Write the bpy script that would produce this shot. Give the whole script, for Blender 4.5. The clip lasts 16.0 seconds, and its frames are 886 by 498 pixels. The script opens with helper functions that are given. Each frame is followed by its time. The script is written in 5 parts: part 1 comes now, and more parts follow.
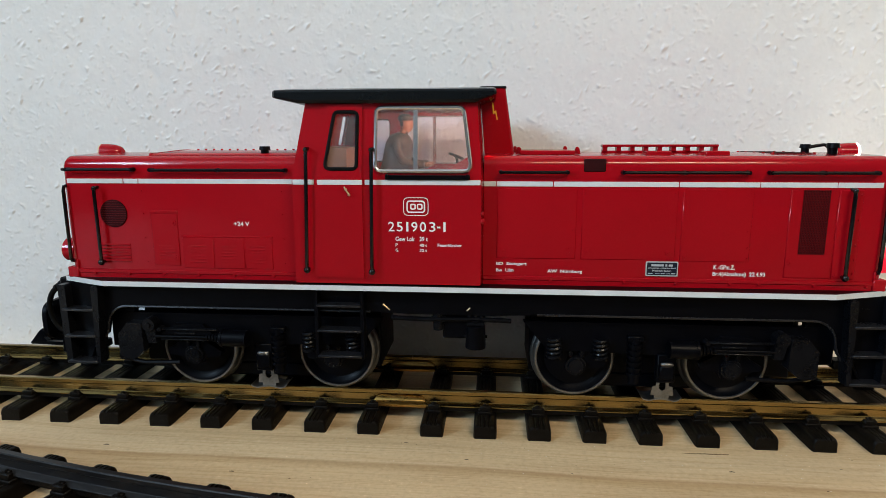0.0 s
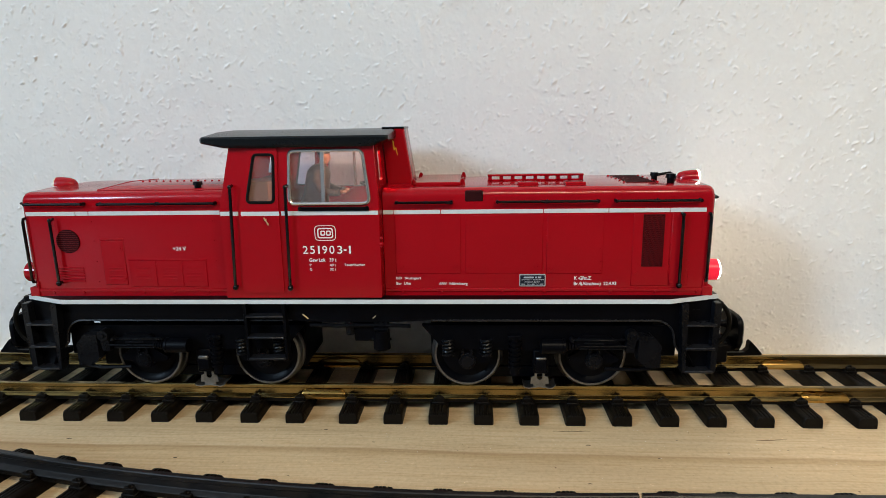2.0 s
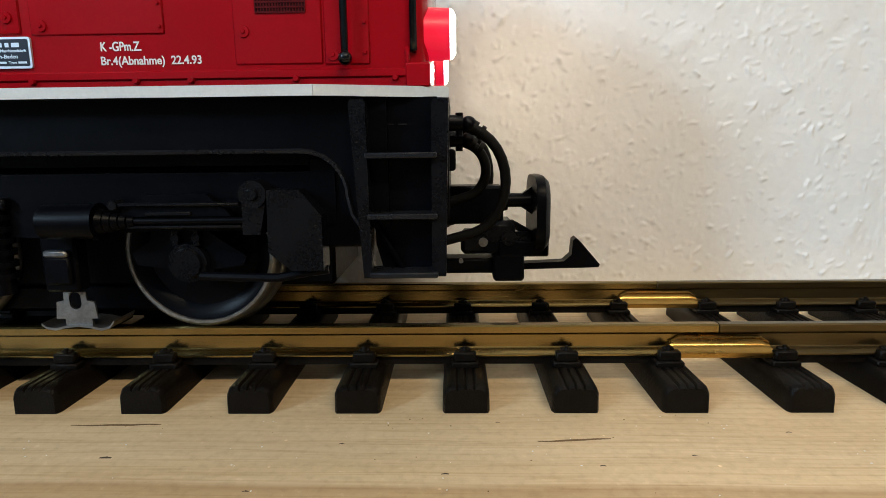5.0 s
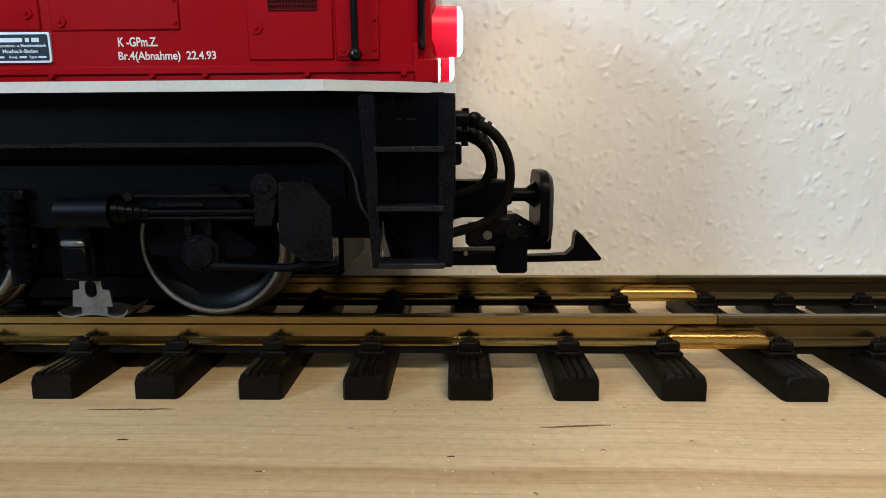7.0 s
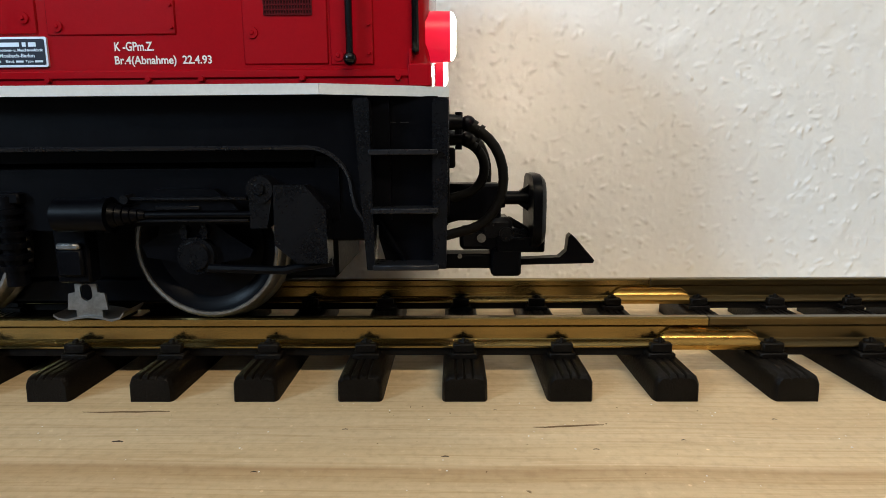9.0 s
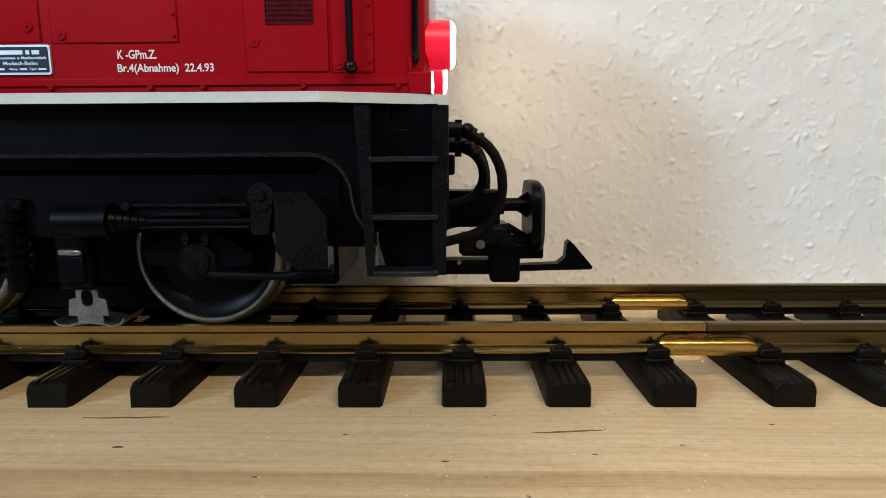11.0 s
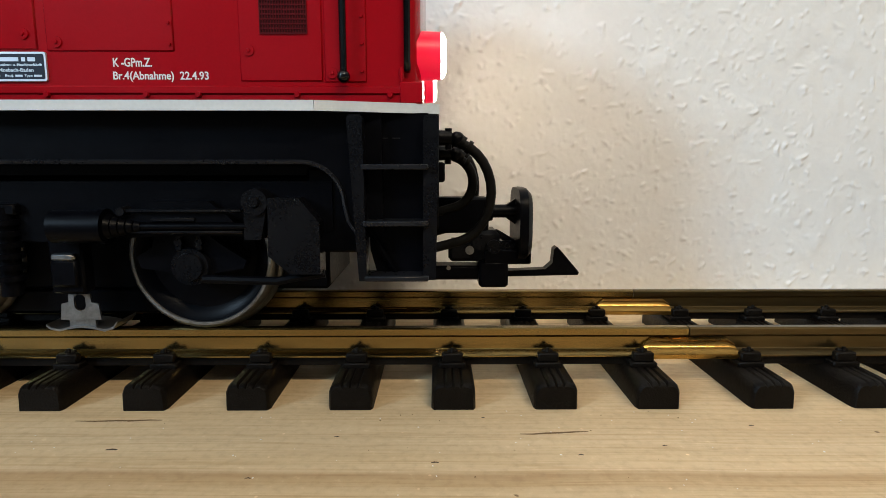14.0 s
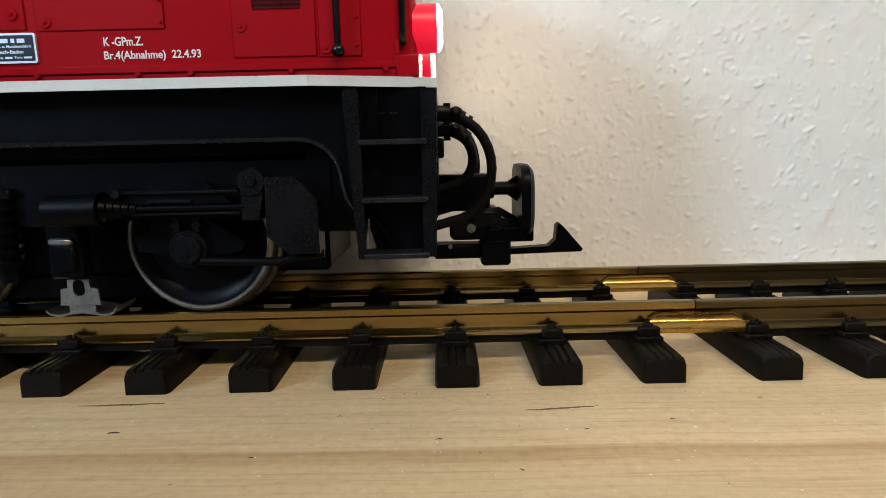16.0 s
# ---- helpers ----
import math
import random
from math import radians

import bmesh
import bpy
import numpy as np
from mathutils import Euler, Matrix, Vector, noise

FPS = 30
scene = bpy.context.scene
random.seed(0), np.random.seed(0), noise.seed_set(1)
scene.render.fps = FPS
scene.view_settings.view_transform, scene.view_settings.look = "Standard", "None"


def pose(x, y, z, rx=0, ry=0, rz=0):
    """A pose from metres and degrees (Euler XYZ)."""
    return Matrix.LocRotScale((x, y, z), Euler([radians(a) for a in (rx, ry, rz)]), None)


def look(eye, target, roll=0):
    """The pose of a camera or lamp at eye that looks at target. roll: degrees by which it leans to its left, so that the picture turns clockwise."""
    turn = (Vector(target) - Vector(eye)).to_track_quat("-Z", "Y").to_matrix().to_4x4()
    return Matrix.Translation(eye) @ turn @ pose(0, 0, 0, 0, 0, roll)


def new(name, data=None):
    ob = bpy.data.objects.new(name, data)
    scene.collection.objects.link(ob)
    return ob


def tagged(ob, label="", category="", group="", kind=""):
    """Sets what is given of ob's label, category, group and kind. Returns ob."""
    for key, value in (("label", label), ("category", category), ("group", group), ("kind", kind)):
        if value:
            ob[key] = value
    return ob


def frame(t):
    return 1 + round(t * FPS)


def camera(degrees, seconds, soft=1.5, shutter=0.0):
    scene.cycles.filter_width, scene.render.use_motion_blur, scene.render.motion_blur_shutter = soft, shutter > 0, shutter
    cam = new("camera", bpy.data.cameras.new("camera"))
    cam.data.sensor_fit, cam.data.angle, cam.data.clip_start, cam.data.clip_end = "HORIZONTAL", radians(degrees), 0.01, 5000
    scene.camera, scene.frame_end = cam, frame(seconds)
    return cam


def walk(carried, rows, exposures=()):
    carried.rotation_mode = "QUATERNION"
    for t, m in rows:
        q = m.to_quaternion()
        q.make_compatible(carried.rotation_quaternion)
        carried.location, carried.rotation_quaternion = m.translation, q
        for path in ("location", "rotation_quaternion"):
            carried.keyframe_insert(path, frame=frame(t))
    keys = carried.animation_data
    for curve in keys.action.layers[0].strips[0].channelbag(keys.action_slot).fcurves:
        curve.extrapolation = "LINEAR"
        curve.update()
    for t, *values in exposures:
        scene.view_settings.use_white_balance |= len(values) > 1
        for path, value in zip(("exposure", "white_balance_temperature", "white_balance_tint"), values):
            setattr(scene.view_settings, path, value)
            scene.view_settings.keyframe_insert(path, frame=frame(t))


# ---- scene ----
cam = camera(74.1, 16.0, soft=0.7)
PATH = [
    (0, (-0.25198, -0.31072, 0.14452), (-0.41598, 1.64928, -0.21648), -0.10),
    (0.5, (-0.24576, -0.33540, 0.15878), (-0.40476, 1.62560, -0.19822), -0.40),
    (1, (-0.22392, -0.34758, 0.15786), (-0.35792, 1.61442, -0.20914), -0.60),
    (1.5, (-0.21146, -0.35404, 0.16674), (-0.32246, 1.60296, -0.22926), -0.70),
    (2, (-0.20666, -0.35612, 0.17242), (-0.30666, 1.59788, -0.24558), -0.90),
    (2.5, (-0.20366, -0.35600, 0.16954), (-0.29066, 1.59800, -0.24946), -0.90),
    (3, (-0.19286, -0.35310, 0.16746), (-0.26886, 1.60390, -0.23754), -0.90),
    (3.5, (-0.13344, -0.31288, 0.16190), (-0.19244, 1.65412, -0.19210), -1.10),
    (3.6, (-0.11488, -0.29784, 0.15949), (-0.18912, 1.66577, -0.21294), -0.85),
    (3.8, (-0.09228, -0.27322, 0.13998), (-0.17458, 1.69853, -0.18471), -1.00),
    (4, (-0.07976, -0.24618, 0.12886), (-0.13764, 1.72720, -0.19117), -1.03),
    (4.2, (-0.07131, -0.20150, 0.09913), (-0.11726, 1.76726, -0.25000), -0.85),
    (4.4, (-0.06803, -0.17390, 0.06935), (-0.11259, 1.79648, -0.27070), -0.78),
    (4.5, (-0.06772, -0.17108, 0.06649), (-0.11118, 1.79742, -0.28439), -0.90),
    (5, (-0.06970, -0.17614, 0.06453), (-0.11118, 1.79268, -0.28482), -0.66),
    (7.5, (-0.07083, -0.18053, 0.06347), (-0.11563, 1.78643, -0.29575), -0.31),
    (8, (-0.07043, -0.18091, 0.06257), (-0.10850, 1.78809, -0.28616), -0.39),
    (8.5, (-0.07070, -0.18186, 0.06362), (-0.10230, 1.78821, -0.27965), -0.40),
    (9, (-0.07046, -0.18193, 0.06301), (-0.10016, 1.78939, -0.27314), -0.40),
    (11.5, (-0.07107, -0.18306, 0.06315), (-0.09125, 1.79224, -0.24957), -0.24),
    (12, (-0.07137, -0.18300, 0.06368), (-0.08566, 1.79231, -0.24927), -0.09),
    (12.5, (-0.07127, -0.18390, 0.06376), (-0.07672, 1.79233, -0.24365), -0.03),
    (13, (-0.07134, -0.18650, 0.06401), (-0.06580, 1.78986, -0.24254), 0.05),
    (13.5, (-0.07153, -0.18646, 0.06476), (-0.05600, 1.79043, -0.23796), 0.06),
    (14, (-0.07131, -0.18626, 0.06374), (-0.05393, 1.79155, -0.23288), 0.01),
    (14.5, (-0.07126, -0.18630, 0.06372), (-0.05164, 1.79101, -0.23607), -0.11),
    (15, (-0.07137, -0.18637, 0.06317), (-0.05363, 1.79010, -0.24220), -0.47),
    (15.5, (-0.07013, -0.18519, 0.06018), (-0.06176, 1.78901, -0.25991), -0.95),
    (16, (-0.07039, -0.18454, 0.06022), (-0.06897, 1.78757, -0.27265), -1.29),
]
walk(cam, [(t, look(eye, target, roll)) for t, eye, target, roll in PATH])

# ---- light ----
scene.view_settings.exposure = 0.0
world = bpy.data.worlds.new("world")
scene.world = world
world.use_nodes = True
sky = world.node_tree.nodes.new("ShaderNodeTexSky")
sky.sky_type, sky.sun_disc, sky.sun_elevation, sky.sun_rotation = "NISHITA", False, radians(35), radians(120)
back = world.node_tree.nodes["Background"]
back.inputs["Strength"].default_value = 0.1
world.node_tree.links.new(sky.outputs[0], back.inputs["Color"])


def area_lamp(name, eye, target, wide, high, watts, colour):
    data = bpy.data.lights.new(name, "AREA")
    data.shape, data.size, data.size_y, data.energy, data.color = "RECTANGLE", wide, high, watts, colour
    ob = new(name, data)
    ob.matrix_world = look(eye, target)
    return ob


def disc_lamp(name, eye, target, across, watts, colour):
    data = bpy.data.lights.new(name, "AREA")
    data.shape, data.size, data.energy, data.color = "DISK", across, watts, colour
    ob = new(name, data)
    ob.matrix_world = look(eye, target)
    return ob


def point_lamp(name, place, radius, watts, colour):
    data = bpy.data.lights.new(name, "POINT")
    data.shadow_soft_size, data.energy, data.color = radius, watts, colour
    ob = new(name, data)
    ob.location = place
    return ob


WINDOW_Y, WINDOW_Z, WINDOW_W, WINDOW_H = -2.53, 1.62, 0.95, 0.85
area_lamp("window_daylight", (-2.99, WINDOW_Y, WINDOW_Z), (0.0, WINDOW_Y, WINDOW_Z), WINDOW_W, WINDOW_H, 108.0, (0.68, 0.935, 1.20))
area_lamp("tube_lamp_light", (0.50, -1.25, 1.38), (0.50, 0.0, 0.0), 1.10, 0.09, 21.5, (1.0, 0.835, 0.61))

MM = 0.001
CX = -270.0  # middle of the locomotive


# ---- materials ----
def material(name, colour, rough=0.5, metal=0.0, coat=0.0, spec=0.5, emit=None, power=0.0):
    m = bpy.data.materials.new(name)
    m.use_nodes = True
    b = m.node_tree.nodes["Principled BSDF"]
    b.inputs["Base Color"].default_value = (*colour, 1)
    b.inputs["Roughness"].default_value = rough
    b.inputs["Metallic"].default_value = metal
    b.inputs["Coat Weight"].default_value = coat
    b.inputs["Specular IOR Level"].default_value = spec
    if emit:
        b.inputs["Emission Color"].default_value = (*emit, 1)
        b.inputs["Emission Strength"].default_value = power
    return m


def add(m, kind, **values):
    n = m.node_tree.nodes.new(kind)
    for key, value in values.items():
        n.inputs[key.replace("_", " ")].default_value = value
    return n


def join(m, a, b):
    m.node_tree.links.new(a, b)


def coords(m, scale=(1, 1, 1), turn=(0, 0, 0)):
    tc = m.node_tree.nodes.new("ShaderNodeTexCoord")
    geo = m.node_tree.nodes.new("ShaderNodeNewGeometry")
    mp = m.node_tree.nodes.new("ShaderNodeMapping")
    mp.inputs["Scale"].default_value = scale
    mp.inputs["Rotation"].default_value = turn
    join(m, geo.outputs["Position"], mp.inputs["Vector"])
    m.node_tree.nodes.remove(tc)
    return mp.outputs[0]


def ramp(m, fac, stops):
    r = m.node_tree.nodes.new("ShaderNodeValToRGB")
    while len(r.color_ramp.elements) < len(stops):
        r.color_ramp.elements.new(0.5)
    for e, (p, c) in zip(r.color_ramp.elements, stops):
        e.position, e.color = p, (*c, 1)
    join(m, fac, r.inputs[0])
    return r.outputs[0]


def grained(m, colours, fine=900.0, coarse=60.0, rough=(0.3, 0.5), bump=0.1, depth=0.0001, stretch=(1, 1, 1)):
    """Two scales of variation in colour, roughness and relief."""
    b = m.node_tree.nodes["Principled BSDF"]
    v = coords(m, stretch)
    big = add(m, "ShaderNodeTexNoise", Scale=coarse, Detail=4.0, Roughness=0.6)
    small = add(m, "ShaderNodeTexNoise", Scale=fine, Detail=3.0, Roughness=0.6)
    join(m, v, big.inputs["Vector"])
    join(m, v, small.inputs["Vector"])
    mix = add(m, "ShaderNodeMath")
    mix.operation = "MULTIPLY_ADD"
    mix.inputs[1].default_value = 0.5
    half = add(m, "ShaderNodeMath")
    half.operation = "MULTIPLY"
    half.inputs[1].default_value = 0.5
    join(m, big.outputs[0], half.inputs[0])
    join(m, small.outputs[0], mix.inputs[0])
    join(m, half.outputs[0], mix.inputs[2])
    join(m, ramp(m, mix.outputs[0], [(0.3, colours[0]), (0.7, colours[1])]), b.inputs["Base Color"])
    rr = add(m, "ShaderNodeMapRange")
    rr.inputs["From Min"].default_value, rr.inputs["From Max"].default_value = 0.3, 0.7
    rr.inputs["To Min"].default_value, rr.inputs["To Max"].default_value = rough
    join(m, mix.outputs[0], rr.inputs["Value"])
    join(m, rr.outputs[0], b.inputs["Roughness"])
    bp = add(m, "ShaderNodeBump", Strength=bump, Distance=depth)
    join(m, small.outputs[0], bp.inputs["Height"])
    join(m, bp.outputs[0], b.inputs["Normal"])
    return m


RED = grained(material("red_enamel", (0.5, 0.01, 0.012), spec=0.28), ((0.31, 0.0026, 0.0075), (0.36, 0.0037, 0.0098)), 1400, 30, (0.10, 0.17), 0.03, 0.00004)
BLACK = grained(material("black_plastic", (0.012, 0.012, 0.013), spec=0.075), ((0.0007, 0.0008, 0.0014), (0.0022, 0.0025, 0.0042)), 900, 80, (0.28, 0.44), 0.12, 0.0001)
ROOFBLACK = grained(material("roof_grey_black", (0.02, 0.024, 0.026), spec=0.26), ((0.004, 0.006, 0.0075), (0.006, 0.008, 0.010)), 900, 50, (0.25, 0.28), 0.0, 0.00002)
MESHDARK = grained(material("grille_dark", (0.03, 0.006, 0.008), spec=0.1), ((0.020, 0.002, 0.003), (0.036, 0.004, 0.005)), 1500, 120, (0.6, 0.8), 0.3, 0.0002)
GRILLERED = grained(material("grille_red", (0.12, 0.004, 0.006), spec=0.12), ((0.06, 0.002, 0.004), (0.11, 0.004, 0.006)), 1500, 120, (0.4, 0.6), 0.1, 0.0001)
WHITE = grained(material("white_paint", (0.75, 0.77, 0.77)), ((0.56, 0.60, 0.61), (0.68, 0.71, 0.72)), 1200, 120, (0.4, 0.55), 0.04, 0.00003)
PRINT = material("white_print", (0.82, 0.80, 0.78), 0.55)
# Lighter, glossier copy of the black plastic, painted so to carry highlights.
BLACKEDGE = grained(material("highlit_black_plastic", (0.02, 0.02, 0.022), spec=0.2), ((0.0016, 0.0018, 0.0026), (0.005, 0.0055, 0.0075)), 1600, 120, (0.22, 0.36), 0.15, 0.0001)
PLATERIM = material("plate_silver", (0.66, 0.72, 0.78), 0.38, 0.55)
PLATEBLACK = material("plate_blue_black", (0.006, 0.010, 0.024), 0.45, spec=0.3)
GLOSSBLACK = grained(material("glossy_black_rail", (0.006, 0.006, 0.008), spec=0.5), ((0.0010, 0.0011, 0.0016), (0.0020, 0.0022, 0.0030)), 900, 60, (0.12, 0.2), 0.05, 0.00004)
# Bluish lift in this black paints the window's glint along edges.
SHINYEDGE = grained(material("glint_black_edge", (0.01, 0.011, 0.015), spec=0.45), ((0.0055, 0.006, 0.0080), (0.011, 0.012, 0.0155)), 900, 60, (0.24, 0.34), 0.03, 0.00004)
YELLOW = material("yellow_print", (0.75, 0.42, 0.02), 0.5)
BRASS = grained(material("brass_rail", (0.42, 0.26, 0.08), 0.35, 1.0), ((0.19, 0.13, 0.048), (0.40, 0.28, 0.105)), 700, 30, (0.16, 0.30), 0.12, 0.0001, (0.05, 1, 1))
BRASSDULL = grained(material("dull_brass_rail", (0.2, 0.14, 0.06), 0.45, 1.0), ((0.075, 0.055, 0.026), (0.17, 0.125, 0.058)), 700, 30, (0.26, 0.42), 0.12, 0.0001, (0.05, 1, 1))
BRASSNEW = grained(material("bright_brass", (0.8, 0.52, 0.14), 0.2, 1.0), ((0.34, 0.195, 0.052), (0.52, 0.315, 0.088)), 600, 60, (0.22, 0.36), 0.15, 0.0001, (0.2, 1, 1))
OLDRAIL = grained(material("blackened_rail", (0.03, 0.03, 0.03), 0.45, 0.6), ((0.010, 0.010, 0.011), (0.034, 0.031, 0.030)), 700, 60, (0.32, 0.52), 0.2, 0.0001, (0.3, 1, 1))
STEEL = grained(material("wheel_steel", (0.5, 0.5, 0.48), 0.3, 1.0), ((0.16, 0.16, 0.158), (0.34, 0.338, 0.332)), 900, 90, (0.36, 0.52), 0.1, 0.00005)
HANDLE = material("pale_brass", (0.5, 0.38, 0.22), 0.4, 0.7)
CHROME = material("bright_chrome", (0.8, 0.8, 0.8), 0.26, 1.0)
TIE = grained(material("brown_black_sleeper", (0.02, 0.016, 0.013), spec=0.11), ((0.0018, 0.0013, 0.0010), (0.007, 0.0053, 0.0040)), 2000, 160, (0.30, 0.50), 0.5, 0.0004, (1, 0.5, 1))
TAN = grained(material("tan_plastic", (0.28, 0.15, 0.08)), ((0.23, 0.12, 0.06), (0.31, 0.17, 0.09)), 900, 60, (0.5, 0.6), 0.05)
DOLL = grained(material("figure_paint", (0.07, 0.06, 0.07)), ((0.045, 0.036, 0.032), (0.085, 0.068, 0.058)), 500, 90, (0.5, 0.7), 0.1)
RUBBER = grained(material("black_rubber", (0.012, 0.012, 0.012), spec=0.12), ((0.0015, 0.0015, 0.0015), (0.004, 0.004, 0.004)), 900, 90, (0.45, 0.6), 0.1)
CEILINGWHITE = grained(material("ceiling_white", (0.78, 0.78, 0.76)), ((0.74, 0.74, 0.72), (0.80, 0.80, 0.78)), 200, 5, (0.8, 0.9), 0.2, 0.0005)
PLASTER = grained(material("room_plaster", (0.16, 0.15, 0.14)), ((0.13, 0.12, 0.11), (0.19, 0.175, 0.16)), 200, 5, (0.8, 0.9), 0.2, 0.0005)
CARPET = grained(material("brown_floor", (0.1, 0.065, 0.04)), ((0.07, 0.045, 0.028), (0.12, 0.08, 0.05)), 150, 8, (0.5, 0.7), 0.2)
LENS = material("lit_lens", (1, 1, 1), 0.3, emit=(1.0, 0.93, 0.82), power=30.0)
LENSOFF = material("clear_lens", (0.7, 0.55, 0.4), 0.15)
LIT_RED = material("lit_red_housing", (0.6, 0.01, 0.03), 0.35, emit=(1.0, 0.012, 0.05), power=0.62)
BULB = material("lit_bulb", (1, 0.9, 0.8), 0.3, emit=(1.0, 0.75, 0.45), power=12.0)

GLASS = bpy.data.materials.new("window_glass")
GLASS.use_nodes = True
nt = GLASS.node_tree
nt.nodes.remove(nt.nodes["Principled BSDF"])
clear = nt.nodes.new("ShaderNodeBsdfTransparent")
clear.inputs["Color"].default_value = (0.975, 0.94, 0.965, 1)
gloss = nt.nodes.new("ShaderNodeBsdfGlossy")
gloss.inputs["Roughness"].default_value = 0.03
fres = nt.nodes.new("ShaderNodeFresnel")
mixer = nt.nodes.new("ShaderNodeMixShader")
nt.links.new(fres.outputs[0], mixer.inputs[0])
nt.links.new(clear.outputs[0], mixer.inputs[1])
nt.links.new(gloss.outputs[0], mixer.inputs[2])
# Pale diffuse layer paints the room's reflection onto the panes.
painted_haze = nt.nodes.new("ShaderNodeBsdfDiffuse")
painted_haze.inputs["Color"].default_value = (0.8, 0.8, 0.8, 1)
haze_mix = nt.nodes.new("ShaderNodeMixShader")
haze_mix.inputs[0].default_value = 0.05
nt.links.new(mixer.outputs[0], haze_mix.inputs[1])
nt.links.new(painted_haze.outputs[0], haze_mix.inputs[2])
nt.links.new(haze_mix.outputs[0], nt.nodes["Material Output"].inputs["Surface"])


def shifted(m, value, plus, times):
    a = add(m, "ShaderNodeMath")
    a.operation = "ADD"
    a.inputs[1].default_value = plus
    b = add(m, "ShaderNodeMath")
    b.operation = "MULTIPLY"
    b.inputs[1].default_value = times
    join(m, value, a.inputs[0])
    join(m, a.outputs[0], b.inputs[0])
    return b.outputs[0]


def wood():
    m = material("pine_board", (0.5, 0.35, 0.19), 0.6)
    b = m.node_tree.nodes["Principled BSDF"]
    v = coords(m, (1, 1, 1), (0, 0, radians(1.2)))
    warp = add(m, "ShaderNodeTexNoise", Scale=6.0, Detail=2.0)
    join(m, v, warp.inputs["Vector"])
    move = add(m, "ShaderNodeVectorMath")
    move.operation = "MULTIPLY_ADD"
    move.inputs[1].default_value = (0.0, 0.012, 0.0)
    join(m, warp.outputs["Color"], move.inputs[0])
    join(m, v, move.inputs[2])
    sq = add(m, "ShaderNodeMapping")
    sq.inputs["Scale"].default_value = (1.2, 38.0, 1.0)
    join(m, move.outputs[0], sq.inputs["Vector"])
    rings = add(m, "ShaderNodeTexNoise", Scale=1.6, Detail=3.0, Roughness=0.55)
    join(m, sq.outputs[0], rings.inputs["Vector"])
    sq2 = add(m, "ShaderNodeMapping")
    sq2.inputs["Scale"].default_value = (14.0, 420.0, 1.0)
    join(m, move.outputs[0], sq2.inputs["Vector"])
    fibre = add(m, "ShaderNodeTexNoise", Scale=2.0, Detail=4.0, Roughness=0.65)
    join(m, sq2.outputs[0], fibre.inputs["Vector"])
    base = ramp(m, rings.outputs[0], [(0.28, (0.50, 0.345, 0.18)), (0.42, (0.70, 0.53, 0.315)), (0.7, (0.76, 0.60, 0.385))])
    dark = ramp(m, fibre.outputs[0], [(0.25, (0.86, 0.81, 0.74)), (0.5, (1.0, 1.0, 1.0))])
    mul = m.node_tree.nodes.new("ShaderNodeMix")
    mul.data_type, mul.blend_type = "RGBA", "MULTIPLY"
    mul.inputs["Factor"].default_value = 1.0
    join(m, base, mul.inputs["A"])
    join(m, dark, mul.inputs["B"])
    join(m, mul.outputs["Result"], b.inputs["Base Color"])
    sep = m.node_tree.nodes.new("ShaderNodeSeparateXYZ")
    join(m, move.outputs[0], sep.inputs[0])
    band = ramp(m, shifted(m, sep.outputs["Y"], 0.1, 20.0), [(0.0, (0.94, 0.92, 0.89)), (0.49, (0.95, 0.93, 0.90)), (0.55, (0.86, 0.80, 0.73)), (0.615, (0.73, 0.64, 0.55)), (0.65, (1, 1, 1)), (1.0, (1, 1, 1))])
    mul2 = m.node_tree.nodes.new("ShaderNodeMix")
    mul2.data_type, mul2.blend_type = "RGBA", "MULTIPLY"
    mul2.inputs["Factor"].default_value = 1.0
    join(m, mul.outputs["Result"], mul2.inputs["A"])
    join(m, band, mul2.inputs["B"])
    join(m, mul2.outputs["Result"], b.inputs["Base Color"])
    sq3 = add(m, "ShaderNodeMapping")
    sq3.inputs["Scale"].default_value = (5.0, 330.0, 1.0)
    join(m, move.outputs[0], sq3.inputs["Vector"])
    line = add(m, "ShaderNodeTexNoise", Scale=1.0, Detail=2.0, Roughness=0.5)
    join(m, sq3.outputs[0], line.inputs["Vector"])
    thin = ramp(m, line.outputs[0], [(0.0, (1, 1, 1)), (0.455, (1, 1, 1)), (0.485, (0.89, 0.84, 0.77)), (0.515, (1, 1, 1)), (1.0, (1, 1, 1))])
    mul3 = m.node_tree.nodes.new("ShaderNodeMix")
    mul3.data_type, mul3.blend_type = "RGBA", "MULTIPLY"
    mul3.inputs["Factor"].default_value = 1.0
    join(m, mul2.outputs["Result"], mul3.inputs["A"])
    join(m, thin, mul3.inputs["B"])
    mott = add(m, "ShaderNodeTexNoise", Scale=420.0, Detail=3.0, Roughness=0.6)
    join(m, v, mott.inputs["Vector"])
    speck = ramp(m, mott.outputs[0], [(0.3, (0.89, 0.87, 0.85)), (0.5, (1, 1, 1)), (0.62, (1.02, 1.02, 1.03)), (0.74, (1.14, 1.18, 1.24))])
    mul4 = m.node_tree.nodes.new("ShaderNodeMix")
    mul4.data_type, mul4.blend_type = "RGBA", "MULTIPLY"
    mul4.inputs["Factor"].default_value = 1.0
    join(m, mul3.outputs["Result"], mul4.inputs["A"])
    join(m, speck, mul4.inputs["B"])
    wide = add(m, "ShaderNodeMapping")
    wide.inputs["Scale"].default_value = (2.5, 16.0, 1.0)
    join(m, v, wide.inputs["Vector"])
    broad = add(m, "ShaderNodeTexNoise", Scale=1.5, Detail=3.0, Roughness=0.55)
    join(m, wide.outputs[0], broad.inputs["Vector"])
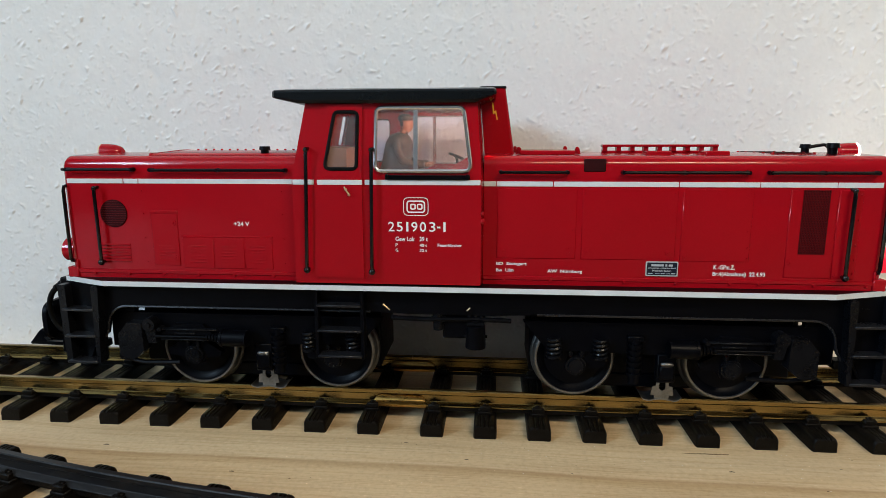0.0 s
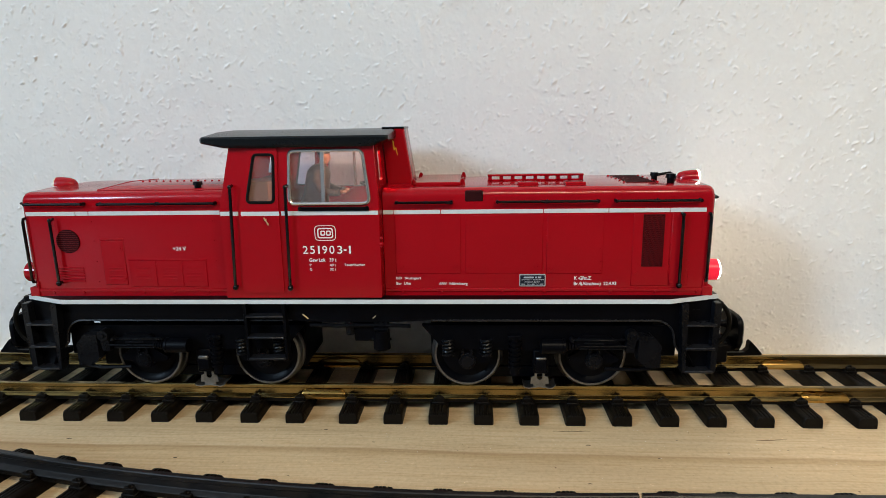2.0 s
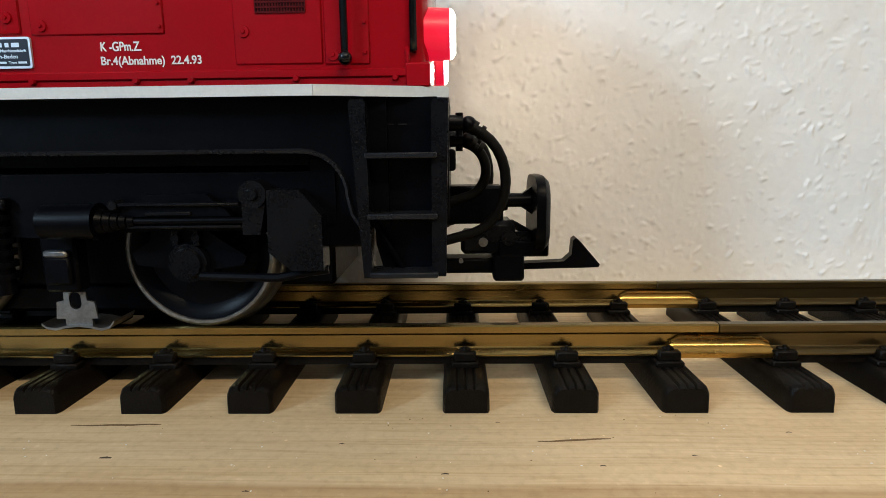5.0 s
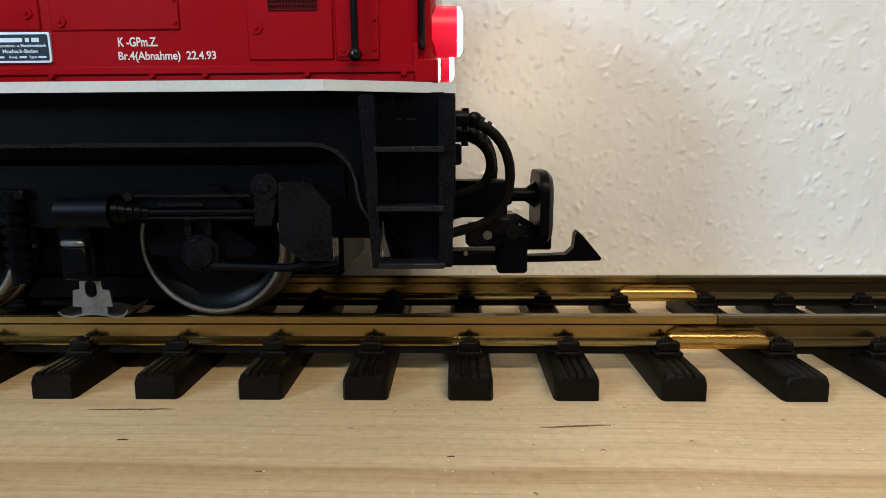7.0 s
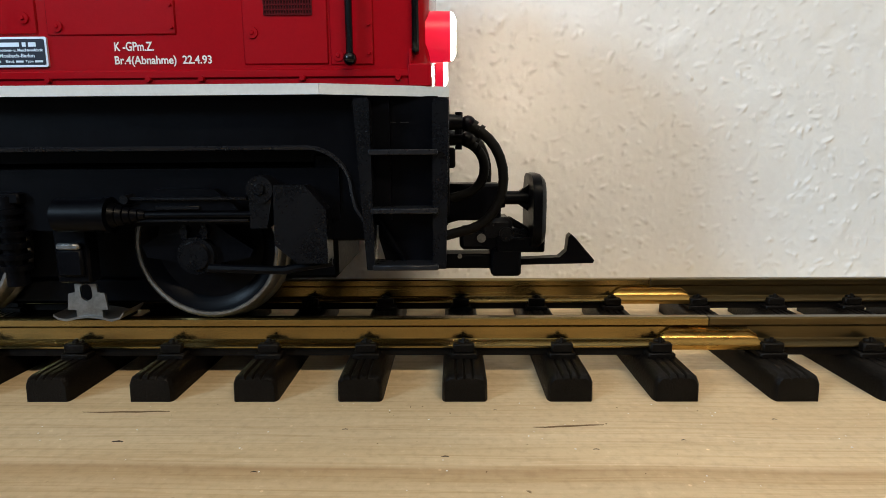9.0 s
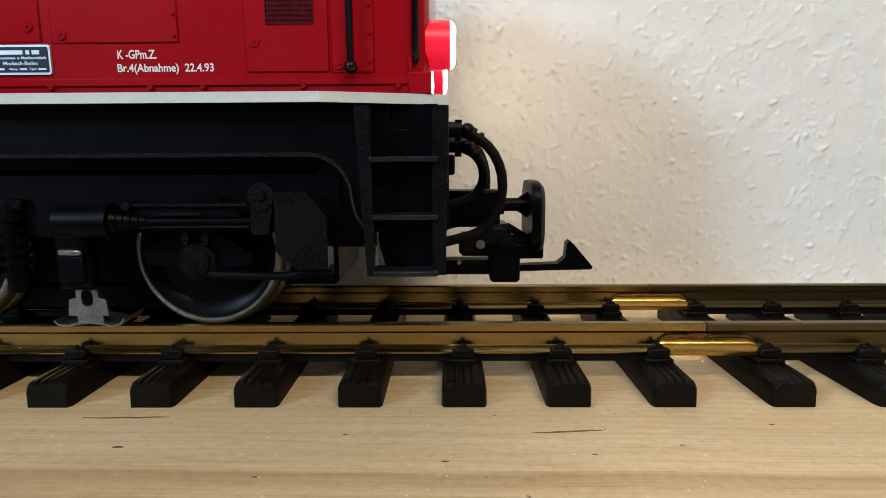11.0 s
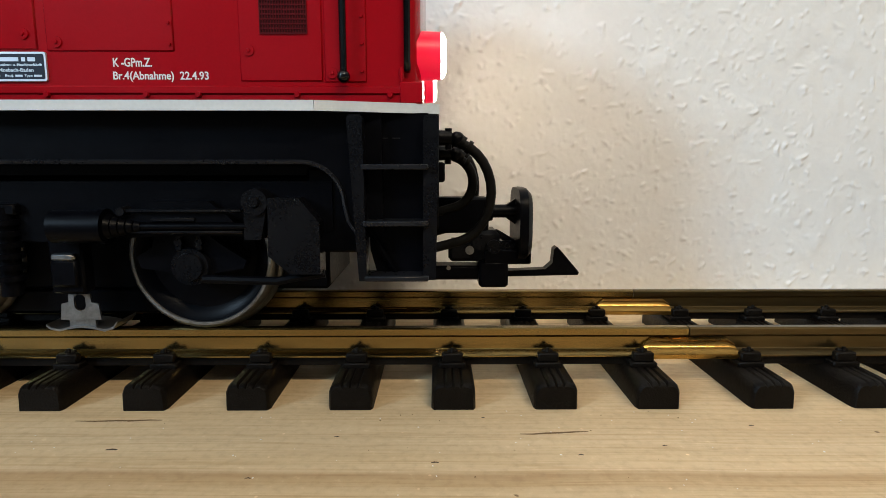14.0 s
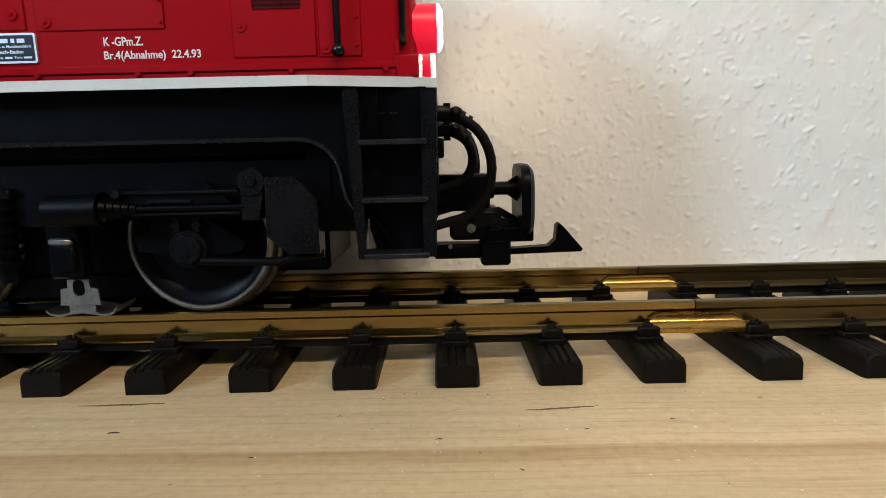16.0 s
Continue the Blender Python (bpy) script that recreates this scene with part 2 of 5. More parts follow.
    tone = ramp(m, broad.outputs[0], [(0.3, (0.84, 0.82, 0.80)), (0.5, (0.97, 0.97, 0.97)), (0.7, (1.06, 1.05, 1.03))])
    mul5 = m.node_tree.nodes.new("ShaderNodeMix")
    mul5.data_type, mul5.blend_type = "RGBA", "MULTIPLY"
    mul5.inputs["Factor"].default_value = 1.0
    join(m, mul4.outputs["Result"], mul5.inputs["A"])
    join(m, tone, mul5.inputs["B"])
    last = mul5.outputs["Result"]
    for size, reach, tint in ((130.0, 0.03, (1.35, 1.4, 1.5)), (85.0, 0.03, (0.35, 0.28, 0.2))):
        cells = add(m, "ShaderNodeTexVoronoi", Scale=size)
        join(m, v, cells.inputs["Vector"])
        dots = ramp(m, cells.outputs["Distance"], [(0.0, tint), (reach, tint), (reach + 0.03, (1, 1, 1)), (1.0, (1, 1, 1))])
        dust = m.node_tree.nodes.new("ShaderNodeMix")
        dust.data_type, dust.blend_type = "RGBA", "MULTIPLY"
        patch = add(m, "ShaderNodeTexNoise", Scale=size * 0.6, Detail=1.0)
        join(m, v, patch.inputs["Vector"])
        some = add(m, "ShaderNodeMath")
        some.operation = "GREATER_THAN"
        some.inputs[1].default_value = 0.52
        join(m, patch.outputs[0], some.inputs[0])
        join(m, some.outputs[0], dust.inputs["Factor"])
        join(m, last, dust.inputs["A"])
        join(m, dots, dust.inputs["B"])
        last = dust.outputs["Result"]
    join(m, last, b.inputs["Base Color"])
    bp = add(m, "ShaderNodeBump", Strength=0.25, Distance=0.0003)
    join(m, fibre.outputs[0], bp.inputs["Height"])
    join(m, bp.outputs[0], b.inputs["Normal"])
    return m


WOOD = wood()
SCRATCH = material("dark_split", (0.15, 0.085, 0.03), 0.8)
KNOT = material("dark_fleck", (0.06, 0.035, 0.018), 0.8)
WALLPAINT = grained(material("white_wallpaper_paint", (0.78, 0.78, 0.77)), ((0.74, 0.74, 0.73), (0.80, 0.80, 0.79)), 300, 12, (0.75, 0.9), 0.35, 0.0006)


# ---- mesh helpers, all in millimetres ----
def box(bm, x0, x1, y0, y1, z0, z1, bevel=0.0, segments=1):
    made = bmesh.ops.create_cube(bm, size=1.0, matrix=Matrix.LocRotScale(((x0 + x1) / 2, (y0 + y1) / 2, (z0 + z1) / 2), None, (abs(x1 - x0), abs(y1 - y0), abs(z1 - z0))))
    if bevel:
        edges = list({e for v in made["verts"] for e in v.link_edges})
        bmesh.ops.bevel(bm, geom=edges, offset=bevel, segments=segments, affect="EDGES", profile=0.5)
    return bm


def prism(bm, outline, axis, a, b):
    """A polygon drawn in the two axes other than `axis`, pulled from a to b."""
    def at(p, c):
        return {"x": (c, p[0], p[1]), "y": (p[0], c, p[1]), "z": (p[0], p[1], c)}[axis]
    low = [bm.verts.new(at(p, a)) for p in outline]
    high = [bm.verts.new(at(p, b)) for p in outline]
    bm.faces.new(low)
    bm.faces.new(high)
    n = len(outline)
    for i in range(n):
        bm.faces.new((low[i], low[(i + 1) % n], high[(i + 1) % n], high[i]))
    return bm


def rod(bm, p, q, r, r2=None, segments=14):
    p, q = Vector(p), Vector(q)
    d = q - p
    m = Matrix.Translation((p + q) / 2) @ d.to_track_quat("Z", "Y").to_matrix().to_4x4()
    bmesh.ops.create_cone(bm, cap_ends=True, segments=segments, radius1=r, radius2=r if r2 is None else r2, depth=d.length, matrix=m)
    return bm


def ball(bm, c, r, squash=(1, 1, 1), u=14, v=9):
    bmesh.ops.create_uvsphere(bm, u_segments=u, v_segments=v, radius=r, matrix=Matrix.LocRotScale(c, None, squash))
    return bm


def tube(bm, points, r, segments=8, closed=False):
    pts = [Vector(p) for p in points]
    n, rings, up = len(pts), [], None
    for i, p in enumerate(pts):
        a = pts[(i - 1) % n] if closed or i else p
        b = pts[(i + 1) % n] if closed or i < n - 1 else p
        d = (b - a).normalized()
        if up is None:
            up = d.orthogonal().normalized()
        up = (up - d * up.dot(d)).normalized()
        side = d.cross(up)
        rings.append([bm.verts.new(p + r * (math.cos(t) * up + math.sin(t) * side)) for t in (2 * math.pi * k / segments for k in range(segments))])
    for i in range(n if closed else n - 1):
        a, b = rings[i], rings[(i + 1) % n]
        for k in range(segments):
            bm.faces.new((a[k], a[(k + 1) % segments], b[(k + 1) % segments], b[k]))
    if not closed:
        bm.faces.new(rings[0])
        bm.faces.new(rings[-1])
    return bm


def arc(c, r, a0, a1, n=8):
    return [(c[0] + r * math.cos(radians(a0 + (a1 - a0) * i / n)), c[1] + r * math.sin(radians(a0 + (a1 - a0) * i / n))) for i in range(n + 1)]


def rounded(corners, r, n=4):
    """A polygon with its corners rounded."""
    out, k = [], len(corners)
    for i in range(k):
        p, a, b = Vector(corners[i]), Vector(corners[i - 1]), Vector(corners[(i + 1) % k])
        u, w = (a - p).normalized(), (b - p).normalized()
        half = math.acos(max(-1, min(1, u.dot(w)))) / 2
        d = r / math.tan(half)
        s, e = p + u * d, p + w * d
        for j in range(n + 1):
            t = j / n
            q = s * (1 - t) ** 2 + p * 2 * t * (1 - t) + e * t * t
            out.append((q.x, q.y))
    return out


def pierced(bm, outer, holes, front, rear):
    """A plate with holes; front and rear map the plan's two numbers to a place."""
    from mathutils.geometry import tessellate_polygon
    loops = [outer, *holes]
    flat = [p for loop in loops for p in loop]
    tris = tessellate_polygon([[Vector((*p, 0)) for p in loop] for loop in loops])
    f = [bm.verts.new(front(*p)) for p in flat]
    g = [bm.verts.new(rear(*p)) for p in flat]
    for t in tris:
        bm.faces.new([f[i] for i in t])
        bm.faces.new([g[i] for i in reversed(t)])
    start = 0
    for loop in loops:
        n = len(loop)
        for i in range(n):
            a, b = start + i, start + (i + 1) % n
            bm.faces.new((f[a], f[b], g[b], g[a]))
        start += n
    return bm


def mesh_of(name, bm, mat, sharp=38):
    bmesh.ops.recalc_face_normals(bm, faces=bm.faces)
    limit = radians(sharp)
    for e in bm.edges:
        e.smooth = len(e.link_faces) == 2 and e.calc_face_angle(9) < limit
    for f in bm.faces:
        f.smooth = True
    bmesh.ops.scale(bm, vec=(MM, MM, MM), verts=bm.verts)
    me = bpy.data.meshes.new(name)
    bm.to_mesh(me)
    bm.free()
    me.materials.append(mat)
    return me


def thing(name, place, label, category, group="", kind=""):
    ob = new(name)
    ob.location = [c * MM for c in place]
    ob.empty_display_size = 0.01
    bpy.context.view_layer.update()
    return tagged(ob, label, category, group, kind)


def part(name, bm, mat, parent, label="", sharp=38):
    ob = new(name, mesh_of(name, bm, mat, sharp))
    ob.parent = parent
    ob.matrix_parent_inverse = parent.matrix_world.inverted()
    return tagged(ob, label)


def solid(name, bm, mat, label, category, kind="", group="", sharp=38):
    """A top-level thing of one mesh, its origin at its base."""
    me = mesh_of(name, bm, mat, sharp)
    low = min(v.co.z for v in me.vertices)
    mid = sum((v.co for v in me.vertices), Vector()) / len(me.vertices)
    at = Vector((mid.x, mid.y, low))
    me.transform(Matrix.Translation(-at))
    ob = new(name, me)
    ob.location = at
    return tagged(ob, label, category, group, kind)


def lettering(name, text, x0, x1, z0, z1, y, parent, mat=None, weight=0.018):
    """Printed words that fill the box x0..x1, z0..z1 on a face that looks along -y."""
    curve = bpy.data.curves.new(name, "FONT")
    curve.body, curve.extrude, curve.offset = text, 0.01, weight
    tmp = bpy.data.objects.new(name, curve)
    me = bpy.data.meshes.new_from_object(tmp)
    bpy.data.objects.remove(tmp)
    xs, ys = [v.co.x for v in me.vertices], [v.co.y for v in me.vertices]
    ax, bx, ay, by = min(xs), max(xs), min(ys), max(ys)
    for v in me.vertices:
        u, w, d = (v.co.x - ax) / (bx - ax), (v.co.y - ay) / (by - ay), v.co.z
        v.co = ((x0 + (x1 - x0) * u) * MM, (y - d * 4) * MM, (z0 + (z1 - z0) * w) * MM)
    me.materials.clear()
    me.materials.append(mat or PRINT)
    ob = new(name, me)
    ob.parent = parent
    ob.matrix_parent_inverse = parent.matrix_world.inverted()
    return ob


# ---- the room ----
# Unseen room, added: dark walls cut reflections in the blacks, white ceiling fills.
def room():
    west, east, south, floor_z, top, north = -3000.0, 2200.0, -3900.0, -18.0, 2350.0, 69.3
    bm = bmesh.new()
    box(bm, west, east, south, north + 120, floor_z - 40, floor_z)
    solid("floor", bm, CARPET, "dark brown floor of the room", "floor", "structure")
    bm = bmesh.new()
    box(bm, west - 100, east + 100, south - 100, north + 120, top, top + 60)
    solid("ceiling", bm, CEILINGWHITE, "unseen white ceiling, added for soft overhead fill", "ceiling", "structure")
    bm = bmesh.new()
    box(bm, west - 100, east + 100, south - 100, south, floor_z - 40, top)
    solid("wall_south", bm, PLASTER, "unseen room wall, darkened to dim reflections", "wall", "structure")
    bm = bmesh.new()
    box(bm, east, east + 100, south, north + 120, floor_z - 40, top)
    solid("wall_east", bm, PLASTER, "unseen room wall, darkened to dim reflections", "wall", "structure")
    y0, y1 = (WINDOW_Y - WINDOW_W / 2) * 1000, (WINDOW_Y + WINDOW_W / 2) * 1000
    z0, z1 = (WINDOW_Z - WINDOW_H / 2) * 1000, (WINDOW_Z + WINDOW_H / 2) * 1000
    bm = bmesh.new()
    pierced(bm, [(south, floor_z - 40), (north + 120, floor_z - 40), (north + 120, top), (south, top)], [[(y0, z0), (y1, z0), (y1, z1), (y0, z1)]],
            lambda a, b: (west, a, b), lambda a, b: (west - 100, a, b))
    solid("wall_west", bm, PLASTER, "unseen room wall with a window opening, darkened to dim reflections", "wall", "structure")


def papered_wall():
    """The white woodchip-papered wall behind the track; the chips are real relief."""
    rng = np.random.default_rng(7)
    x0, x1, z0, z1, step = -680.0, 240.0, -6.0, 360.0, 0.62
    nx, nz = int((x1 - x0) / step) + 1, int((z1 - z0) / step) + 1
    xs, zs = np.linspace(x0, x1, nx), np.linspace(z0, z1, nz)
    h = np.zeros((nz, nx))

    def chips(count, long, short, height, sharp=2.2):
        for _ in range(count):
            cx, cz = rng.uniform(x0, x1), rng.uniform(z0, z1)
            a, b, t = rng.uniform(*long), rng.uniform(*short), rng.normal(0.95, 0.9)
            e = height[0] + (height[1] - height[0]) * rng.uniform() ** 2
            r = 2.2 * a
            i0, i1 = np.searchsorted(xs, (cx - r, cx + r))
            j0, j1 = np.searchsorted(zs, (cz - r, cz + r))
            if i1 <= i0 or j1 <= j0:
                continue
            X, Z = np.meshgrid(xs[i0:i1] - cx, zs[j0:j1] - cz)
            u, w = X * math.cos(t) + Z * math.sin(t), Z * math.cos(t) - X * math.sin(t)
            skew = 1 + 0.5 * np.tanh(u / a)
            th, f1, f2 = np.arctan2(w / b, u / a), *rng.uniform(0, 6.28, 2)
            uneven = 1 + 0.35 * np.sin(2 * th + f1) + 0.3 * np.sin(3 * th + f2)
            h[j0:j1, i0:i1] += e * skew * np.exp(-(((u / a) ** 2 + (w / b) ** 2) * uneven) ** sharp)
    chips(18500, (0.55, 1.3), (0.4, 0.85), (0.06, 0.52), 1.7)
    chips(5600, (0.9, 1.9), (0.5, 1.0), (0.12, 0.70), 1.9)
    chips(700, (1.3, 2.8), (0.6, 1.2), (0.25, 0.80), 2.0)
    chips(3200, (2.5, 6.0), (1.8, 4.0), (0.22, -0.16), 1.0)
    chips(700, (5.0, 11.0), (3.0, 7.0), (-0.35, 0.35), 1.2)
    grain = rng.normal(0, 1, h.shape)
    for axis in (0, 1):
        grain = (np.roll(grain, 1, axis) + 2 * grain + np.roll(grain, -1, axis)) / 4
    h += 0.05 * grain
    h = np.clip(1.05 * h, -0.6, 1.6)
    X, Z = np.meshgrid(xs, zs)
    co = np.stack([X, 69.3 - h, Z], -1).reshape(-1, 3) * MM
    j, i = np.meshgrid(np.arange(nz - 1), np.arange(nx - 1), indexing="ij")
    a = (j * nx + i).ravel()
    quads = np.stack([a, a + 1, a + nx + 1, a + nx], -1)
    me = bpy.data.meshes.new("wall_north")
    me.vertices.add(len(co))
    me.vertices.foreach_set("co", co.ravel())
    me.loops.add(quads.size)
    me.loops.foreach_set("vertex_index", quads.ravel().astype(np.int32))
    me.polygons.add(len(quads))
    me.polygons.foreach_set("loop_start", np.arange(0, quads.size, 4, dtype=np.int32))
    me.polygons.foreach_set("use_smooth", np.ones(len(quads), dtype=bool))
    me.update(calc_edges=True)
    me.materials.append(WALLPAINT)
    wall = tagged(new("wall_north", me), "white painted woodchip wallpaper with rough chips", "wall", "", "structure")
    bm = bmesh.new()
    pierced(bm, [(-3100, -58), (2300, -58), (2300, 2350), (-3100, 2350)], [[(x0, z0), (x1, z0), (x1, z1), (x0, z1)]],
            lambda a, b: (a, 69.3, b), lambda a, b: (a, 189.3, b))
    part("wall_around", bm, WALLPAINT, wall)
    bm = bmesh.new()
    box(bm, x0 - 5, x1 + 5, 110, 150, z0 - 5, z1 + 5)
    part("wall_core", bm, PLASTER, wall)


def pine_board():
    bm = bmesh.new()
    box(bm, -1200, 1000, -330, 69, -18, 0, 1.0, 2)
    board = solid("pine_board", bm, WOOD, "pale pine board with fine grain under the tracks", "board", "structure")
    bpy.context.view_layer.update()

    def split(name, points, wide, mat, z=0.03):
        b = bmesh.new()
        top, bottom = [], []
        for k, (x, y) in enumerate(points):
            w = wide * (0.25 + 0.75 * math.sin(math.pi * (k + 0.3) / (len(points) - 0.4)))
            top.append((x, y + w / 2))
            bottom.append((x, y - w / 2))
        prism(b, top + bottom[::-1], "z", -0.3, z)
        part(name, b, mat, board)
    split("split", [(-161.2, -48.0), (-156, -48.2), (-151, -47.9), (-147, -48.0), (-143, -47.6), (-139.8, -47.7)], 0.8, SCRATCH)
    split("split", [(-51.9, -55.9), (-49, -56.0), (-46, -55.6), (-42, -55.3), (-38.5, -54.9), (-35.5, -54.8)], 0.8, SCRATCH)
    for x, y, r in [(-144.2, -62.8, 0.8), (-40, -66, 0.4), (-72, -69, 0.5), (-262, -62, 0.6), (-150, -98, 0.7), (-437, -62, 0.9), (-366, -80, 0.7),
                    (-292, -49, 0.7), (-95, -57, 0.4), (-20, -62, 0.35), (-110, -75, 0.4), (-300, -95, 0.5), (-215, -70, 0.4), (5, -52, 0.4), (-60, -47, 0.3)]:
        split("fleck", [(x - r * 1.6, y), (x, y + 0.2), (x + r * 1.6, y)], r, KNOT)


room()
papered_wall()
pine_board()


# ---- tracks ----
SLEEPER = [(-5.8, 0), (-5.7, 4.6), (-5.1, 6.1), (-4.2, 6.8), (-2.7, 7.0), (-2.2, 6.45), (-1.7, 7.0), (-0.5, 7.1), (-0.1, 6.6), (0.3, 7.1), (1.5, 7.0), (2.0, 6.45), (2.5, 7.0), (4.2, 6.8), (5.1, 6.1), (5.7, 4.6), (5.8, 0)]


def sleeper_mesh():
    bm = bmesh.new()
    ends = ((-42.2, 0.88), (-41.6, 0.95), (-40.6, 1.0), (40.6, 1.0), (41.6, 0.95), (42.2, 0.88))
    rings = [[bm.verts.new((x * k, y, z * (k if z > 3 else 1))) for x, z in SLEEPER] for y, k in ends]
    n = len(SLEEPER)
    for a, b in zip(rings, rings[1:]):
        for i in range(n):
            bm.faces.new((a[i], a[(i + 1) % n], b[(i + 1) % n], b[i]))
    bm.faces.new(rings[0])
    bm.faces.new(rings[-1])
    return mesh_of("sleeper", bm, TIE)


def chair_mesh():
    bm = bmesh.new()
    box(bm, -3.7, 3.7, -6.4, 6.4, 6.7, 8.4, 0.35)
    for o in (-1, 1):
        y = o * 4.7
        box(bm, -2.9, 2.9, y - 1.2, y + 1.2, 8.3, 11.0, 0.4)
        box(bm, -1.5, 1.5, y - o * 1.1 - 0.9, y - o * 1.1 + 0.9, 10.5, 11.6, 0.35)
        rod(bm, (0, y - o * 0.4, 10.9), (0, y - o * 0.4, 12.2), 0.75, 0.5, 8)
    return mesh_of("rail_chair", bm, TIE)


SLEEPER_MESH, CHAIR_MESH = sleeper_mesh(), chair_mesh()


def rail_outline(c):
    """Foot, web and head of a rail, centred on c across the track."""
    half = [(3.7, 9.2), (3.7, 9.6), (3.3, 10.0), (1.5, 10.5), (1.0, 11.0), (0.9, 14.2), (1.5, 14.9), (1.5, 16.6), (1.1, 17.0)]
    return [(c + a, z) for a, z in half] + [(c - a, z) for a, z in reversed(half)]


def sleepers(track, places):
    for m in places:
        for me, parent in ((SLEEPER_MESH, track),):
            ob = new("sleeper", me)
            ob.parent = parent
            ob.matrix_parent_inverse = parent.matrix_world.inverted()
            ob.matrix_basis = m
            bpy.context.view_layer.update()
            for y in (-24.0, 24.0):
                clip = new("rail_chair", CHAIR_MESH)
                clip.parent, clip.location = ob, (0, y * MM, 0)


def joiner(track, x, c):
    bm = bmesh.new()
    for s in (-1, 1):
        prism(bm, [(c + s * 4.3, 8.9), (c + s * 4.5, 9.4), (c + s * 4.4, 10.1), (c + s * 3.7, 10.7), (c + s * 2.6, 11.2), (c + s * 2.1, 11.8), (c + s * 1.9, 13.0), (c + s * 2.4, 13.5), (c + s * 2.3, 14.0), (c + s * 1.2, 14.1),
                   (c + s * 1.2, 10.9), (c + s * 3.8, 10.0), (c + s * 3.8, 9.2)], "x", -13.8, 13.9)
    box(bm, -13.7, 13.8, c - 4.2, c + 4.2, 8.7, 9.15)
    bmesh.ops.bisect_plane(bm, geom=bm.verts[:] + bm.edges[:] + bm.faces[:], plane_co=(-12.0, 0, 0), plane_no=(1, 0, 0))
    bmesh.ops.bisect_plane(bm, geom=bm.verts[:] + bm.edges[:] + bm.faces[:], plane_co=(12.0, 0, 0), plane_no=(1, 0, 0))
    for v in bm.verts:
        if abs(v.co.x) > 13 and v.co.z > 10.5:
            v.co.z -= 0.45 * (v.co.z - 10.5)
        v.co.x = x + v.co.x * (1 - 0.13 * max(0.0, (v.co.z - 10.2) / 4.0))
    part("rail_joiner", bm, BRASSNEW, track, "bright new brass rail joiner")


def straight_track(x0, x1, first, pitch, joint=True, metal=None):
    track = thing("straight_track", ((x0 + x1) / 2, 0, 0), "straight brass-railed model track on dark plastic sleepers", "model track", "track sections")
    for c in (-24.0, 24.0):
        bm = bmesh.new()
        prism(bm, rail_outline(c), "x", x0 + 0.25, x1 - 0.1)
        part("rail", bm, metal or BRASS, track, "darkly tarnished brass rail" if metal else "tarnished brass rail")
        bm = bmesh.new()
        box(bm, first - 3, first + pitch * 10 + 3, c - 2.4, c + 2.4, 6.6, 9.1)
        part("connecting_web", bm, TIE, track)
        if joint:
            joiner(track, x1, c)
    sleepers(track, [pose((first + pitch * k) * MM, 0, 0) for k in range(11)])


straight_track(-900, -600, -885, 27.3)
straight_track(-600, -298.6, -585.5, 27.3)
straight_track(-298.6, 0, -280.5, 26.65)
straight_track(0, 300, 16.0, 26.7, True, BRASSDULL)
straight_track(300, 600, 316.0, 26.7, False, BRASSDULL)


def curved_track():
    R, x0, y0 = 1175.0, -188.0, -155.3
    c = (x0, y0 + R)
    end = math.asin((-135.4 - x0) / R)

    def spot(a, off, z):
        return (c[0] + (R - off) * math.sin(a), c[1] - (R - off) * math.cos(a), z)
    track = thing("curved_track", (-350, -130, 0), "curved model track with blackened rails on dark sleepers", "model track", "track sections")
    pitch = 0.02491
    a0 = end - 21.5 * pitch
    for off in (-24.0, 24.0):
        bm = bmesh.new()
        out = rail_outline(0)
        steps = 40
        rings = [[bm.verts.new(spot(a0 + (end - a0) * k / steps, off + u, z)) for u, z in out] for k in range(steps + 1)]
        n = len(out)
        for p, q in zip(rings, rings[1:]):
            for i in range(n):
                bm.faces.new((p[i], p[(i + 1) % n], q[(i + 1) % n], q[i]))
        bm.faces.new(rings[0])
        bm.faces.new(rings[-1])
        part("rail", bm, OLDRAIL, track, "blackened rail")
        bm = bmesh.new()
        rings = [[bm.verts.new(spot(a0 + (end - a0) * k / steps, off + u, z)) for u, z in ((-2.4, 6.0), (2.4, 6.0), (2.4, 8.5), (-2.4, 8.5))] for k in range(steps + 1)]
        for p, q in zip(rings, rings[1:]):
            for i in range(4):
                bm.faces.new((p[i], p[(i + 1) % 4], q[(i + 1) % 4], q[i]))
        bm.faces.new(rings[0])
        bm.faces.new(rings[-1])
        part("connecting_web", bm, TIE, track)
    sleepers(track, [pose(*[v * MM for v in spot(end - (0.963 + k) * pitch, 0, 0)], 0, 0, math.degrees(end - (0.963 + k) * pitch)) for k in range(21)])
    # the straight piece that follows on
    turn = 0.5
    start = (-135.2, -154.2, 0.0)
    track = thing("straight_track", start, "straight model track with blackened rails on dark sleepers", "model track", "track sections")
    put = Matrix.Translation(start) @ Matrix.Rotation(radians(turn), 4, "Z")
    for off in (-24.0, 24.0):
        bm = bmesh.new()
        prism(bm, rail_outline(off), "x", 0.6, 300)
        bmesh.ops.transform(bm, matrix=put, verts=bm.verts)
        part("rail", bm, OLDRAIL, track, "blackened rail")
        bm = bmesh.new()
        box(bm, 12, 288, off - 2.4, off + 2.4, 6.0, 8.5)
        bmesh.ops.transform(bm, matrix=put, verts=bm.verts)
        part("connecting_web", bm, TIE, track)
    sleepers(track, [pose(*[v * MM for v in (put @ Vector((17.4 + 26.3 * k, 0, 0)))], 0, 0, turn) for k in range(10)])


curved_track()


# ---- the locomotive ----
loco = thing("model_locomotive", (CX, 0, 17), "red model diesel locomotive with white stripe standing on brass rails", "model train")
